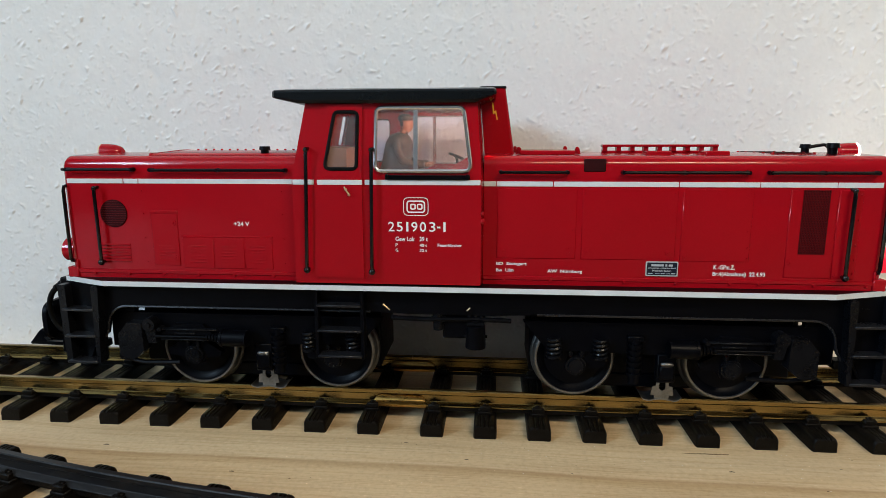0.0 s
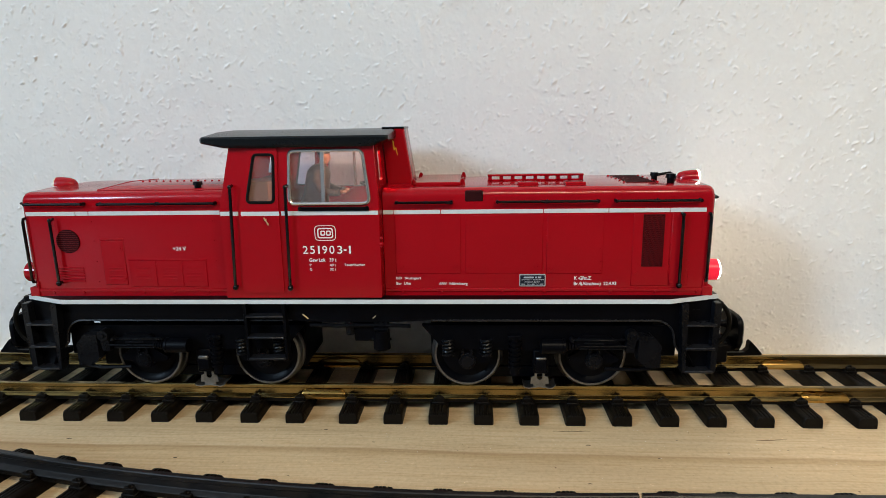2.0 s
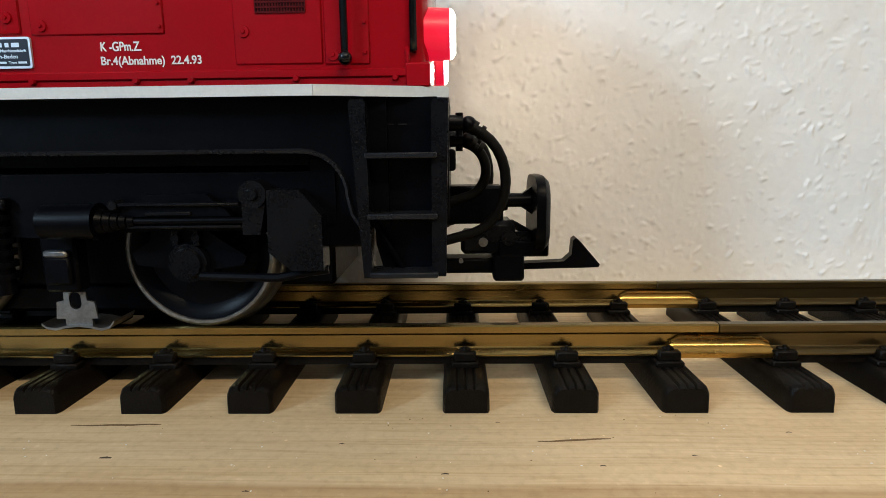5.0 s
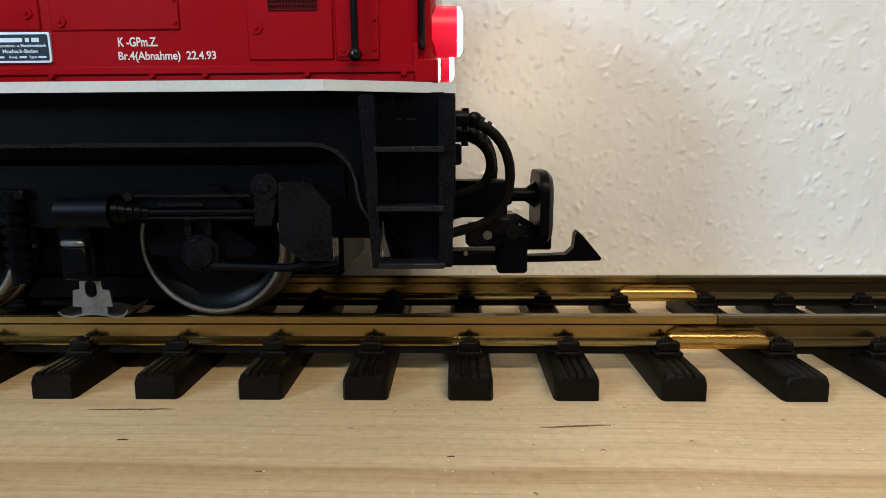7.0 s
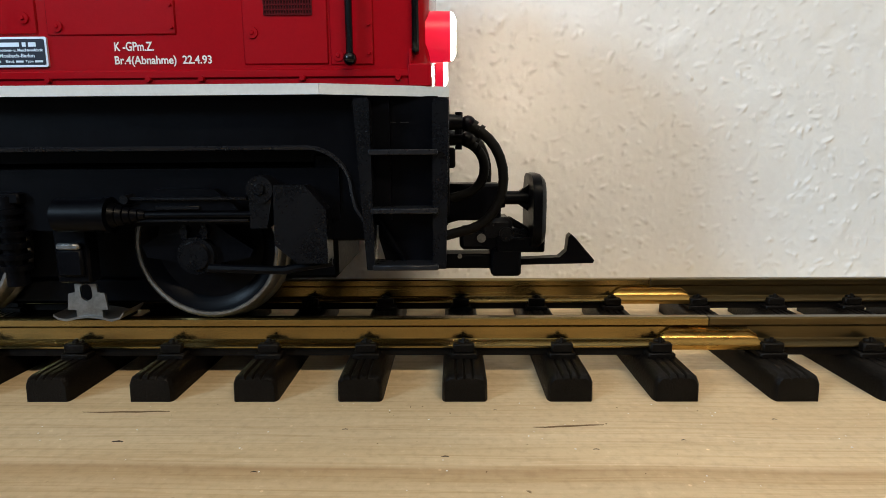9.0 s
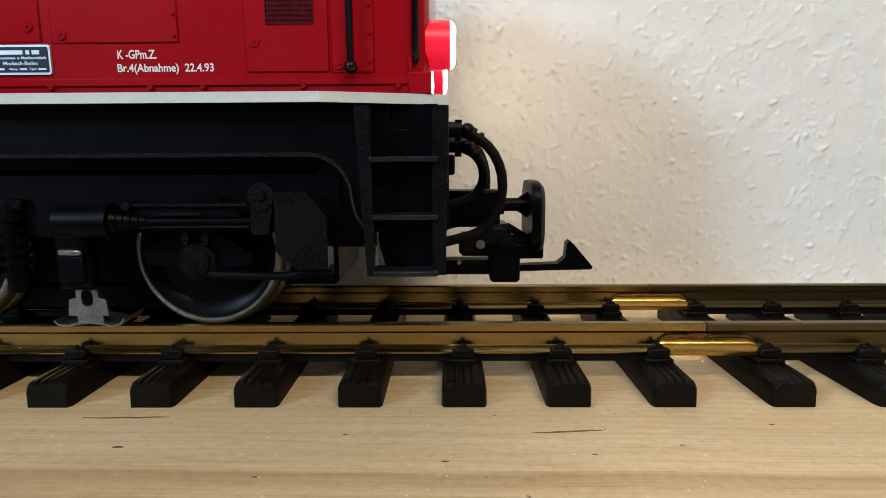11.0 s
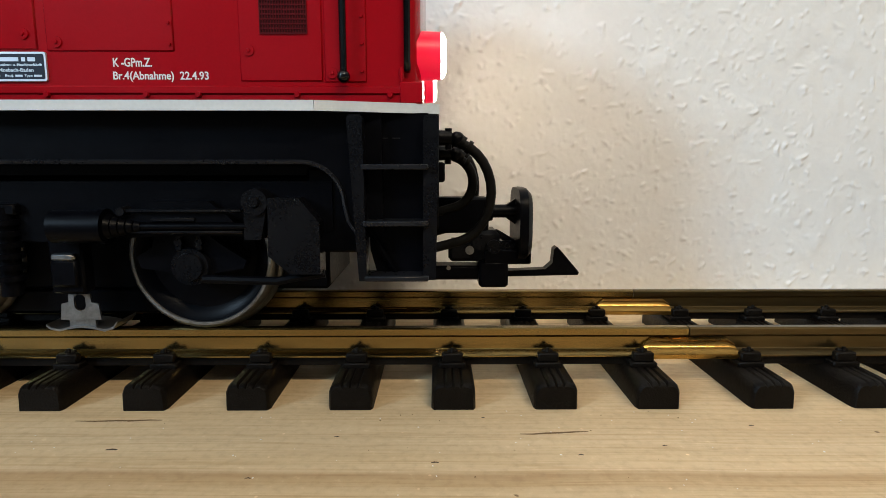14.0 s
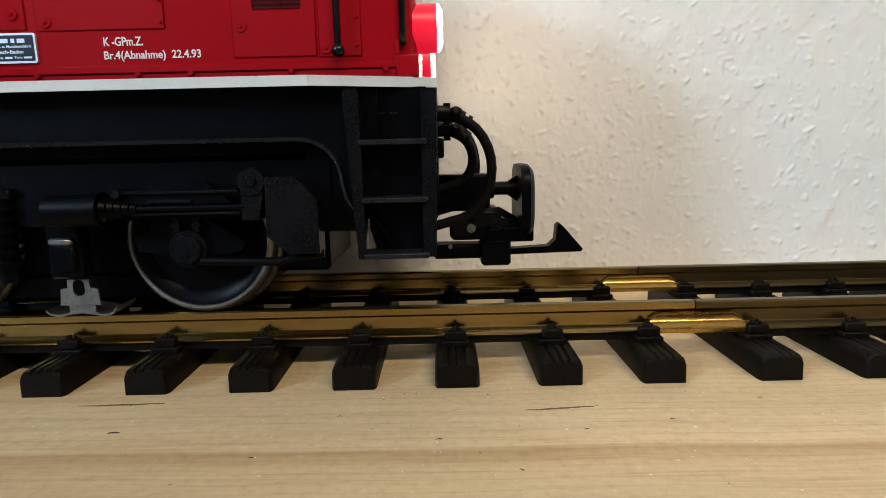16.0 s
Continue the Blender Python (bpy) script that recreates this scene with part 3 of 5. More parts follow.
HOOD_Y, HOOD_Z0, HOOD_Z1 = 37.7, 79.0, 138.0
L_END, R_END, CAB_L, CAB_R = -463.5, -75.5, -344.2, -256.8


def hood(name, x_end, x_cab):
    """One bonnet: rounded along its upper edges and at its outer corners."""
    s = 1 if x_end > x_cab else -1
    r = 5.0
    section = [(-HOOD_Y, HOOD_Z0)] + [(-HOOD_Y + r - r * math.cos(t), HOOD_Z1 - r + r * math.sin(t)) for t in (radians(15 * k) for k in range(7))]
    section += [(-18, HOOD_Z1 + 0.6), (0, HOOD_Z1 + 0.9)]
    section += [(-y, z) for y, z in reversed(section[:-1])]
    stations = [(x_cab, 0.0), (x_end - s * 5.0, 0.0)] + [(x_end - s * 5.0 * (1 - math.sin(radians(a))), 5.0 * (1 - math.cos(radians(a)))) for a in (22, 45, 67, 90)]
    bm = bmesh.new()
    rings = []
    for x, inset in stations:
        ring = []
        for y, z in section:
            k = (HOOD_Y - inset) / HOOD_Y
            zz = z - inset * max(0.0, (z - 118) / 20.0)
            ring.append(bm.verts.new((x, y * k, zz)))
        rings.append(ring)
    n = len(section)
    for p, q in zip(rings, rings[1:]):
        for i in range(n):
            bm.faces.new((p[i], p[(i + 1) % n], q[(i + 1) % n], q[i]))
    bm.faces.new(rings[0])
    bm.faces.new(rings[-1])
    body = part(name, bm, RED, loco, "red bonnet with rounded edges")
    # ledge along the foot, with its bolts
    bm = bmesh.new()
    a, b = sorted((x_cab, x_end - s * 0.5))
    for t in (-1, 1):
        box(bm, a, b, t * HOOD_Y, t * (HOOD_Y + 0.8), HOOD_Z0 + 0.9, HOOD_Z0 + 2.9, 0.3)
        part("ledge", bm, RED, body)
        bm = bmesh.new()
    box(bm, a, b - 4 if s > 0 else b, -HOOD_Y - 0.3, HOOD_Y + 0.3, 77.5, HOOD_Z0 + 0.8)
    part("base_frame", bm, RED, body)
    return body


right_hood = hood("engine_hood", R_END, -255.8)
left_hood = hood("rear_hood", L_END, -345.1)


def bolts(parent, xs, z, y, r=0.9):
    for x in xs:
        bm = bmesh.new()
        rod(bm, (x, y + 0.2, z), (x, y - 0.7, z), r, r * 0.7, 10)
        part("bolt", bm, RED, parent)


bolts(right_hood, [-246, -224, -190, -166.6, -142.5, -129.8, -105.7, -83], 79.8, -38.2)
bolts(left_hood, [-450, -432, -414, -396, -378, -358], 79.8, -38.2)


def raised_panel(x0, x1, z0, z1, studs=(), name="door_panel"):
    bm = bmesh.new()
    box(bm, x0, x1, -HOOD_Y - 0.42, -HOOD_Y + 0.3, z0, z1, 0.3)
    p = part(name, bm, RED, loco)
    for x, z in studs:
        bm = bmesh.new()
        rod(bm, (x, -HOOD_Y - 0.4, z), (x, -HOOD_Y - 0.8, z), 1.4, 1.3, 14)
        rod(bm, (x, -HOOD_Y - 0.7, z), (x, -HOOD_Y - 1.1, z), 0.6, 0.4, 8)
        part("fastener", bm, RED, p)


raised_panel(-249.5, -213.0, 90.3, 123.2, [(-246.5, 94), (-216, 94)])
raised_panel(-210.5, -168.0, 90.3, 123.2, [(-207.5, 94), (-171, 94)])
raised_panel(-165.8, -135.1, 90.0, 123.2, [(-163.2, 92.1)])
raised_panel(-119.4, -99.3, 83.0, 123.2, [(-117.1, 90.2)])
raised_panel(-98.9, -88.6, 82.8, 123.2, [(-97, 84.9)])
for z in (85.4, 91.9, 98.3, 110.0, 121.0):
    bolts(right_hood, [-89.7], z, -38.0, 0.55)
for z in (91.6, 96.6):
    bolts(right_hood, [-136.1], z, -38.0, 0.5)
raised_panel(-418.6, -405.0, 84.2, 110.0, [(-407.0, 105.5), (-407.0, 88.0)], name="hatch")
raised_panel(-418.9, -404.7, 110.2, 111.7, name="hatch_lip")
for a, b in ((-403.2, -387.6), (-387.2, -372.2), (-371.8, -358.0)):
    raised_panel(a, b, 83.0, 98.4, name="louvre_panel")
raised_panel(-403.6, -357.6, 98.4, 99.4, name="panel_lip")
for z in (86, 98, 110, 121):
    bolts(left_hood, [-422.2, -352.2], z, -37.6, 0.4)
for z in (104, 121):
    bolts(right_hood, [-248.2, -214.4, -209.2, -169.4, -164.8, -136.6], z, -37.8, 0.4)


def louvres(x0, x1, z0, z1, rows):
    step = (z1 - z0) / rows
    for k in range(rows):
        z = z0 + step * k
        bm = bmesh.new()
        prism(bm, [(-HOOD_Y - 0.1, z), (-HOOD_Y - 0.56, z + 0.2), (-HOOD_Y - 0.62, z + 0.5), (-HOOD_Y - 0.1, z + step * 0.62)], "x", x0, x1)
        part("louvre", bm, RED, left_hood)


for a, b in ((-447.7, -430.4), (-415.4, -406.9), (-399.4, -391.2), (-384.0, -375.6), (-369.8, -361.2)):
    louvres(a, b, 85.8, 95.4, 6)


def grille(x0, x1, z0, z1, nx, nz, y=-HOOD_Y):
    bm = bmesh.new()
    box(bm, x0, x1, y - 0.5, y + 0.4, z0, z1)
    g = part("grille", bm, MESHDARK, loco, "dark fine-mesh ventilation grille")
    bm = bmesh.new()
    for k in range(nx + 1):
        x = x0 + (x1 - x0) * k / nx
        box(bm, x - 0.12, x + 0.12, y - 0.72, y - 0.45, z0, z1)
    for k in range(nz + 1):
        z = z0 + (z1 - z0) * k / nz
        box(bm, x0, x1, y - 0.75, y - 0.48, z - 0.17, z + 0.17)
    tagged(part("wire_mesh", bm, GRILLERED, g), kind="stuff")


grille(-114.1, -102.9, 94.2, 122.8, 17, 26)
bm = bmesh.new()
rod(bm, (-437.4, -HOOD_Y + 0.3, 109.9), (-437.4, -HOOD_Y - 0.5, 109.9), 6.8, 6.8, 36)
round_vent = part("round_vent", bm, MESHDARK, loco, "round dark ventilation grille")
bm = bmesh.new()
for k in range(-5, 6):
    w = math.sqrt(6.6 ** 2 - (k * 1.15) ** 2)
    box(bm, -437.4 - w, -437.4 + w, -HOOD_Y - 0.75, -HOOD_Y - 0.45, 109.9 + k * 1.15 - 0.2, 109.9 + k * 1.15 + 0.2)
tagged(part("wire_mesh", bm, GRILLERED, round_vent), kind="stuff")


def stripe(parent, x0, x1, y=-HOOD_Y, z0=125.0, z1=127.3):
    for s in (1, -1):
        bm = bmesh.new()
        box(bm, x0, x1, s * y - 0.25, s * y + 0.25, z0, z1, 0.1)
        part("white_stripe", bm, WHITE, parent, "white painted stripe")


for a, b in ((-460.0, -431.2), (-430.8, -423.6), (-423.2, -346.2)):
    stripe(left_hood, a, b, -HOOD_Y, 124.6, 126.9)
for a, b in ((-255.8, -250.1), (-249.8, -224.2), (-223.8, -168.2), (-167.8, -133), (-132.7, -100.2), (-99.9, -81.0)):
    stripe(right_hood, a, b, -HOOD_Y, 124.0, 126.3)


def grab_bar(parent, x0, x1, z, y=-HOOD_Y):
    for s in (1, -1):
        yy = s * (y - 2.6)
        bm = bmesh.new()
        tube(bm, [(x0, yy, z), (x1, yy, z)], 0.75, 8)
        for x in (x0, x1) + (((x0 + x1) / 2,) if x1 - x0 > 40 else ()):
            rod(bm, (x, s * (y + 0.6), z), (x, s * (y - 3.2), z), 1.05, 0.9, 8)
        part("grab_bar", bm, BLACK, parent, "black horizontal handrail")


grab_bar(left_hood, -458.0, -425.0, 131.4)
grab_bar(left_hood, -415.5, -349.5, 131.2)
for a, b in ((-248.0, -218.0), (-193.0, -139.0), (-129.5, -85.0)):
    grab_bar(right_hood, a, b, 130.6)


def upright_bar(parent, x, z0, z1, y, lean=0.0):
    for s in (1, -1):
        bm = bmesh.new()
        yy = s * (y - 2.8)
        tube(bm, [(x, s * (y + 0.4), z1), (x, yy, z1 - 0.6), (x, yy - s * 0.2, z1 - 2.5), (x + lean, yy, z0 + 2.5), (x + lean, yy, z0 + 0.5), (x + lean, s * (y + 0.4), z0)], 0.85, 8)
        ball(bm, (x + lean, yy, z0), 1.6)
        ball(bm, (x, yy, z1 - 0.5), 1.2)
        part("handrail", bm, GLOSSBLACK, parent, "black upright handrail")


upright_bar(left_hood, -444.6, 85.8, 122.8, -HOOD_Y)
upright_bar(right_hood, -93.9, 83.8, 123.4, -HOOD_Y)
for hd, x in ((left_hood, L_END + 1.0), (right_hood, R_END - 2.2)):
    for s in (-1, 1):
        bm = bmesh.new()
        o = 1 if x > CX else -1
        tube(bm, [(x - o * 1.6, s * 36.0, 123.5), (x - o * 1.2, s * 38.6, 123), (x - o * 1.0, s * 39.0, 121), (x - o * 1.0, s * 39.0, 88), (x - o * 1.0, s * 38.4, 86), (x - o * 1.2, s * 35.5, 85.5)], 0.85, 8)
        part("handrail", bm, GLOSSBLACK, hd, "black upright handrail")
    bm = bmesh.new()
    tube(bm, [(x - o * 2, -34, 131), (x + o * 4.5, -31, 131), (x + o * 5.5, -26, 131), (x + o * 5.5, 26, 131), (x + o * 4.5, 31, 131), (x - o * 2, 34, 131)], 0.8, 8)
    part("grab_bar", bm, BLACK, hd, "black horizontal handrail")

# corner feet of the bonnets
for hd, x in ((left_hood, L_END), (right_hood, R_END)):
    o = 1 if x > CX else -1
    for s in (-1, 1):
        bm = bmesh.new()
        box(bm, x - o * 5.1, x + o * 0.5, s * 33.0, s * 39.0, 77.6, 82.9, 0.35)
        box(bm, x - o * 5.1, x - o * 4.1, s * 34.0, s * 38.8, 82.5, 86.4, 0.3)
        part("corner_post", bm, RED, hd)

# side vent on the shoulder
bm = bmesh.new()
box(bm, -210.6, -200.6, -38.2, -33.0, 130.6, 136.6, 0.6)
part("side_vent", bm, MESHDARK, right_hood, "small dark vent on the shoulder")


# things on the bonnet roofs
def filler_cap(parent, x, y, z, r=2.2, h=3.6):
    bm = bmesh.new()
    rod(bm, (x, y, z - 0.5), (x, y, z + h * 0.6), r * 0.8, r * 0.8, 18)
    rod(bm, (x, y, z + h * 0.55), (x, y, z + h), r * 1.15, r, 18)
    part("filler_cap", bm, BLACK, parent, "black round filler cap")


filler_cap(left_hood, -363.0, -28, 138.3, 2.4, 4.0)
filler_cap(right_hood, -100.8, -8, 138.7, 2.2, 4.2)
filler_cap(right_hood, -96.6, -24, 138.4, 2.5, 5.0)
bm = bmesh.new()
tube(bm, [(-100, -8, 141.2), (-96, -8, 142.0), (-92, -8, 142.6), (-89.5, -7, 141.4), (-88.5, -6, 139)], 0.8, 8)
part("pipe", bm, BLACK, right_hood, "thin black pipe")

bm = bmesh.new()
box(bm, -197.5, -141.5, -9.0, -3.0, 141.6, 142.8, 0.3)
box(bm, -197.5, -141.5, -8.0, -4.0, 138.6, 139.8, 0.3)
for k in range(9):
    x = -196.0 + k * 6.65
    box(bm, x - 1.1, x + 1.1, -8.0, -4.0, 139.0, 142.0)
part("exhaust_rack", bm, RED, right_hood, "red slotted rack on the bonnet roof")
for x0, x1 in ((-181, -170), (-155, -144)):
    bm = bmesh.new()
    box(bm, x0, x1, -30, -21, 137.5, 140.0, 0.5)
    part("hatch", bm, RED, right_hood)
bm = bmesh.new()
box(bm, -239, -213, -26, 26, 138.0, 140.2, 0.5)
part("hatch", bm, RED, right_hood, "red roof hatch")
for x in (-239.5, -212.0):
    for y in (-24.0, 24.0):
        bm = bmesh.new()
        prism(bm, [(x - 1.6, 138.5), (x + 1.6, 138.5), (x + 1.0, 141.0), (x + 0.3, 141.8), (x - 0.6, 141.8), (x - 1.1, 140.8)], "y", y - 0.7, y + 0.7)
        rod(bm, (x, y - 1.7, 140.6), (x, y + 1.7, 140.6), 0.7, 0.7, 8)
        part("lifting_lug", bm, RED, right_hood)
bm = bmesh.new()
box(bm, -120, -103.4, -22, 22, 138.0, 138.7, 0.3)
grating = part("radiator_grating", bm, GRILLERED, loco, "dark red slatted radiator grating on the roof")
for k in range(11):
    bm = bmesh.new()
    box(bm, -119.5 + k * 1.45, -118.8 + k * 1.45, -21.5, 21.5, 138.6, 139.0)
    part("slat", bm, MESHDARK, grating)
for x, y in [(-121.0, yy) for yy in (-20, -10, 0, 10, 20)] + [(-102.4, yy) for yy in (-20, -10, 0, 10, 20)]:
    bm = bmesh.new()
    rod(bm, (x, y, 138.2), (x, y, 139.2), 0.8, 0.6, 8)
    part("bolt", bm, RED, grating)
bm = bmesh.new()
prism(bm, [(-33, 137.4), (-33, 138.3), (-32.4, 138.7), (-2.5, 140.1), (2.5, 140.1), (32.4, 138.7), (33, 138.3), (33, 137.4)], "x", -418.4, -345.4)
part("hatch", bm, RED, left_hood, "long red cambered roof hatch")
bm = bmesh.new()
prism(bm, [(-33.2, 138.3), (-32.6, 139.0), (-2.5, 140.4), (2.5, 140.4), (32.6, 139.0), (33.2, 138.3), (33.2, 137.4), (-33.2, 137.4)], "x", -419.4, -418.4)
part("hatch_rim", bm, RED, left_hood)
for k in range(14):
    bm = bmesh.new()
    rod(bm, (-411 + k * 4.4, 0, 139.9), (-411 + k * 4.4, 0, 140.8), 0.75, 0.5, 8)
    part("bolt", bm, RED, left_hood)


# lamps at both ends
def end_lamps(end, o, lit):
    for s in (-1, 1):
        x = end - (o * 2.4 if s > 0 else 0.0)
        bm = bmesh.new()
        rod(bm, (end - o * 1.0, s * 30, 90.3), (x + o * 5.0, s * 30, 90.3), 6.1, 5.9, 28)
        lamp = part("headlamp", bm, LIT_RED if lit else RED, loco, "red lamp housing glowing from its lit bulb" if lit else "red lamp housing")
        bm = bmesh.new()
        rod(bm, (x + o * 4.9, s * 30, 90.3), (x + o * 5.6, s * 30, 90.3), 5.8, 5.5, 28)
        rod(bm, (x + o * 5.6, s * 30, 90.3), (x + o * 6.3, s * 30, 90.3), 5.5, 4.2, 28)
        part("lens", bm, LENS if lit else LENSOFF, lamp, "bright white lit lens" if lit else "unlit lens")
    x = end
    bm = bmesh.new()
    rings = []
    for k, (dx, r) in enumerate([(-9.5, 2.2), (-8.5, 3.4), (-5.4, 4.5), (-1.0, 4.9), (1.6, 4.9)]):
        rings.append([bm.verts.new((x + o * dx, r * math.cos(a), 138.2 + (r * 1.08 * math.sin(a) if math.sin(a) > 0 else 0.3 * math.sin(a)))) for a in (2 * math.pi * j / 24 for j in range(24))])
    for p, q in zip(rings, rings[1:]):
        for j in range(24):
            bm.faces.new((p[j], p[(j + 1) % 24], q[(j + 1) % 24], q[j]))
    bm.faces.new(rings[0])
    bm.faces.new(rings[-1])
    lamp = part("top_lamp", bm, RED, loco, "red domed top lamp, lit" if lit else "red domed top lamp")
    bm = bmesh.new()
    prism(bm, [(4.7 * math.cos(a), 138.6 + 4.8 * math.sin(a)) for a in (math.pi * j / 12 for j in range(13))], "x", x + o * 1.5, x + o * 2.5)
    part("lens", bm, LENS if lit else LENSOFF, lamp, "bright white lit lens" if lit else "unlit lens")


end_lamps(R_END, 1, True)
end_lamps(L_END, -1, False)
for y, dx in ((-30, 6.8), (30, 4.4)):
    disc_lamp("headlamp_light", ((R_END + dx) * MM, y * MM, 0.0903), (1.0, y * MM, 0.0903), 0.0115, 0.008, (1.0, 0.78, 0.50))
disc_lamp("top_lamp_light", ((R_END + 3.0) * MM, 0, 0.1412), (1.0, 0, 0.1412), 0.006, 0.005, (1.0, 0.80, 0.56))


# ---- the cab ----
def cab_y(z):
    return 45.5 if z <= 128 else 45.5 - 2.6 * (z - 128) / 34.0


def cab_xl(z):
    return CAB_L if z <= 128 else CAB_L + 7.2 * (z - 128) / 34.0


def cab_xr(z):
    return CAB_R if z <= 128 else CAB_R - 2.2 * (z - 128) / 34.0


SIDE_WINDOW = rounded([(-305.2, 131.2), (-261.4, 131.2), (-265.0, 159.4), (-304.6, 159.4)], 3.2)
DOOR_WINDOW = rounded([(-328.6, 132.2), (-313.6, 132.2), (-312.8, 157.6), (-323.4, 157.6)], 2.4)
cab_top = 162.0
bm = bmesh.new()
box(bm, CAB_L, CAB_R, -43.9, 43.9, 100, 101.5)
cab = part("cab", bm, RED, loco, "red driver's cab with large side windows")
for s in (-1, 1):
    bm = bmesh.new()
    pierced(bm, [(CAB_L, 78.6), (CAB_R, 78.6), (CAB_R, 128), (CAB_L, 128)], [], lambda x, z: (x, s * 45.5, z), lambda x, z: (x, s * 43.9, z))
    part("lower_side_wall", bm, RED, cab)
    bm = bmesh.new()
    pierced(bm, [(CAB_L, 128), (CAB_R, 128), (cab_xr(cab_top), cab_top), (cab_xl(cab_top), cab_top)], [SIDE_WINDOW, DOOR_WINDOW],
            lambda x, z: (x, s * cab_y(z), z), lambda x, z: (x, s * (cab_y(z) - 1.6), z))
    part("upper_side_wall", bm, RED, cab)
    for sx, base, fx in ((-1, CAB_L, cab_xl), (1, CAB_R, cab_xr)):
        bm = bmesh.new()
        rings = []
        for z in (78.6, 128, cab_top):
            quad = [(base, 45.5), (base, 43.9), (base + sx * 0.2, 38.5), (base + sx * 0.9, 39.8)]
            rings.append([bm.verts.new((x - base + fx(z), s * (y - 45.5 + cab_y(z)), z)) for x, y in quad])
        for lo, hi in zip(rings, rings[1:]):
            for i in range(4):
                bm.faces.new((lo[i], lo[(i + 1) % 4], hi[(i + 1) % 4], hi[i]))
        bm.faces.new(rings[0])
        bm.faces.new(rings[-1])
        part("corner_wall", bm, RED, cab)
for sx, fx in ((-1, cab_xl), (1, cab_xr)):
    holes = [rounded([(a, 142.5), (b, 142.5), (b, 158.5), (a, 158.5)], 2.0) for a, b in ((-38, -26), (26, 38))]
    bm = bmesh.new()
    pierced(bm, [(-39.9, 78.6), (39.9, 78.6), (39.9, 128), (-39.9, 128)], [], lambda y, z: (fx(z) + sx * 0.8, y, z), lambda y, z: (fx(z) - sx * 0.6, y, z))
    part("lower_end_wall", bm, RED, cab)
    bm = bmesh.new()
    pierced(bm, [(-39.9, 128), (39.9, 128), (39.3, cab_top), (-39.3, cab_top)], holes, lambda y, z: (fx(z) + sx * 0.8, y, z), lambda y, z: (fx(z) - sx * 0.6, y, z))
    part("upper_end_wall", bm, RED, cab)

for a, b in ((-343.8, -332.8), (-332.0, -311.0), (-310.0, -257.2)):
    stripe(cab, a, b, -46.35 if -333 < a < -320 else -45.55)


def loop3(outline, s, off):
    return [(x, s * (cab_y(z) + off), z) for x, z in outline]


for s in (-1, 1):
    bm = bmesh.new()
    tube(bm, loop3(SIDE_WINDOW, s, 0.4), 0.95, 8, True)
    window = part("side_window", bm, CHROME, loco, "bright metal-framed sliding side window")
    bm = bmesh.new()
    prism(bm, [(-287.5, 131.5), (-285.6, 131.5), (-285.6, 159.2), (-287.5, 159.2)], "y", -0.6, 0.6)
    for v in bm.verts:
        v.co.y = s * cab_y(v.co.z) + v.co.y
    part("centre_bar", bm, CHROME, window)
    bm = bmesh.new()
    pierced(bm, SIDE_WINDOW, [], lambda x, z: (x, s * (cab_y(z) - 0.7), z), lambda x, z: (x, s * (cab_y(z) - 1.0), z))
    part("pane", bm, GLASS, window, "clear window pane").visible_shadow = False
    # the door with its own window
    bm = bmesh.new()
    pierced(bm, [(-334.6, 81.5), (-311.2, 81.5), (-311.2, 128), (-333.4, 128)], [], lambda x, z: (x, s * 46.4, z), lambda x, z: (x, s * 45.3, z))
    pierced(bm, [(-333.4, 128), (-311.2, 128), (-310.6, 161), (-326.8, 161)], [DOOR_WINDOW], lambda x, z: (x, s * (cab_y(z) + 0.9), z), lambda x, z: (x, s * (cab_y(z) - 0.2), z))
    door = part("door", bm, RED, loco, "red cab door with a narrow window")
    bm = bmesh.new()
    tube(bm, loop3(DOOR_WINDOW, s, 0.8), 0.85, 8, True)
    part("window_gasket", bm, RUBBER, door, "black rubber window gasket")
    bm = bmesh.new()
    pierced(bm, DOOR_WINDOW, [], lambda x, z: (x, s * (cab_y(z) - 0.5), z), lambda x, z: (x, s * (cab_y(z) - 0.8), z))
    part("pane", bm, GLASS, door, "clear window pane").visible_shadow = False
    bm = bmesh.new()
    rod(bm, (-318.6, s * 46, 123.0), (-318.6, s * 47.6, 123.0), 0.5, 0.5, 8)
    tube(bm, [(-319.2, s * 47.5, 124.2), (-318.3, s * 47.7, 122.6), (-317.2, s * 47.7, 121.0)], 0.38, 6)
    ball(bm, (-317.0, s * 47.7, 120.5), 0.6)
    part("door_handle", bm, HANDLE, door, "small pale brass door handle")
    bm = bmesh.new()
    box(bm, -300.5, -262.0, s * 45.2, s * 46.9, 127.4, 129.5, 0.4)
    for x in (-299.5, -263):
        ball(bm, (x, s * 46.6, 129.0), 1.0)
    part("drip_rail", bm, BLACK, cab, "black bar under the window")
upright_bar(cab, -336.2, 85.4, 141.4, -45.5, -1.6)
upright_bar(cab, -306.2, 85.0, 141.2, -45.5, -0.8)
for s in (-1, 1):
    bm = bmesh.new()
    ball(bm, (-256.2, s * 44.5, 108.5), 1.5)
    ball(bm, (-256.2, s * 44.5, 112), 1.1)
    part("hinge", bm, RED, cab)

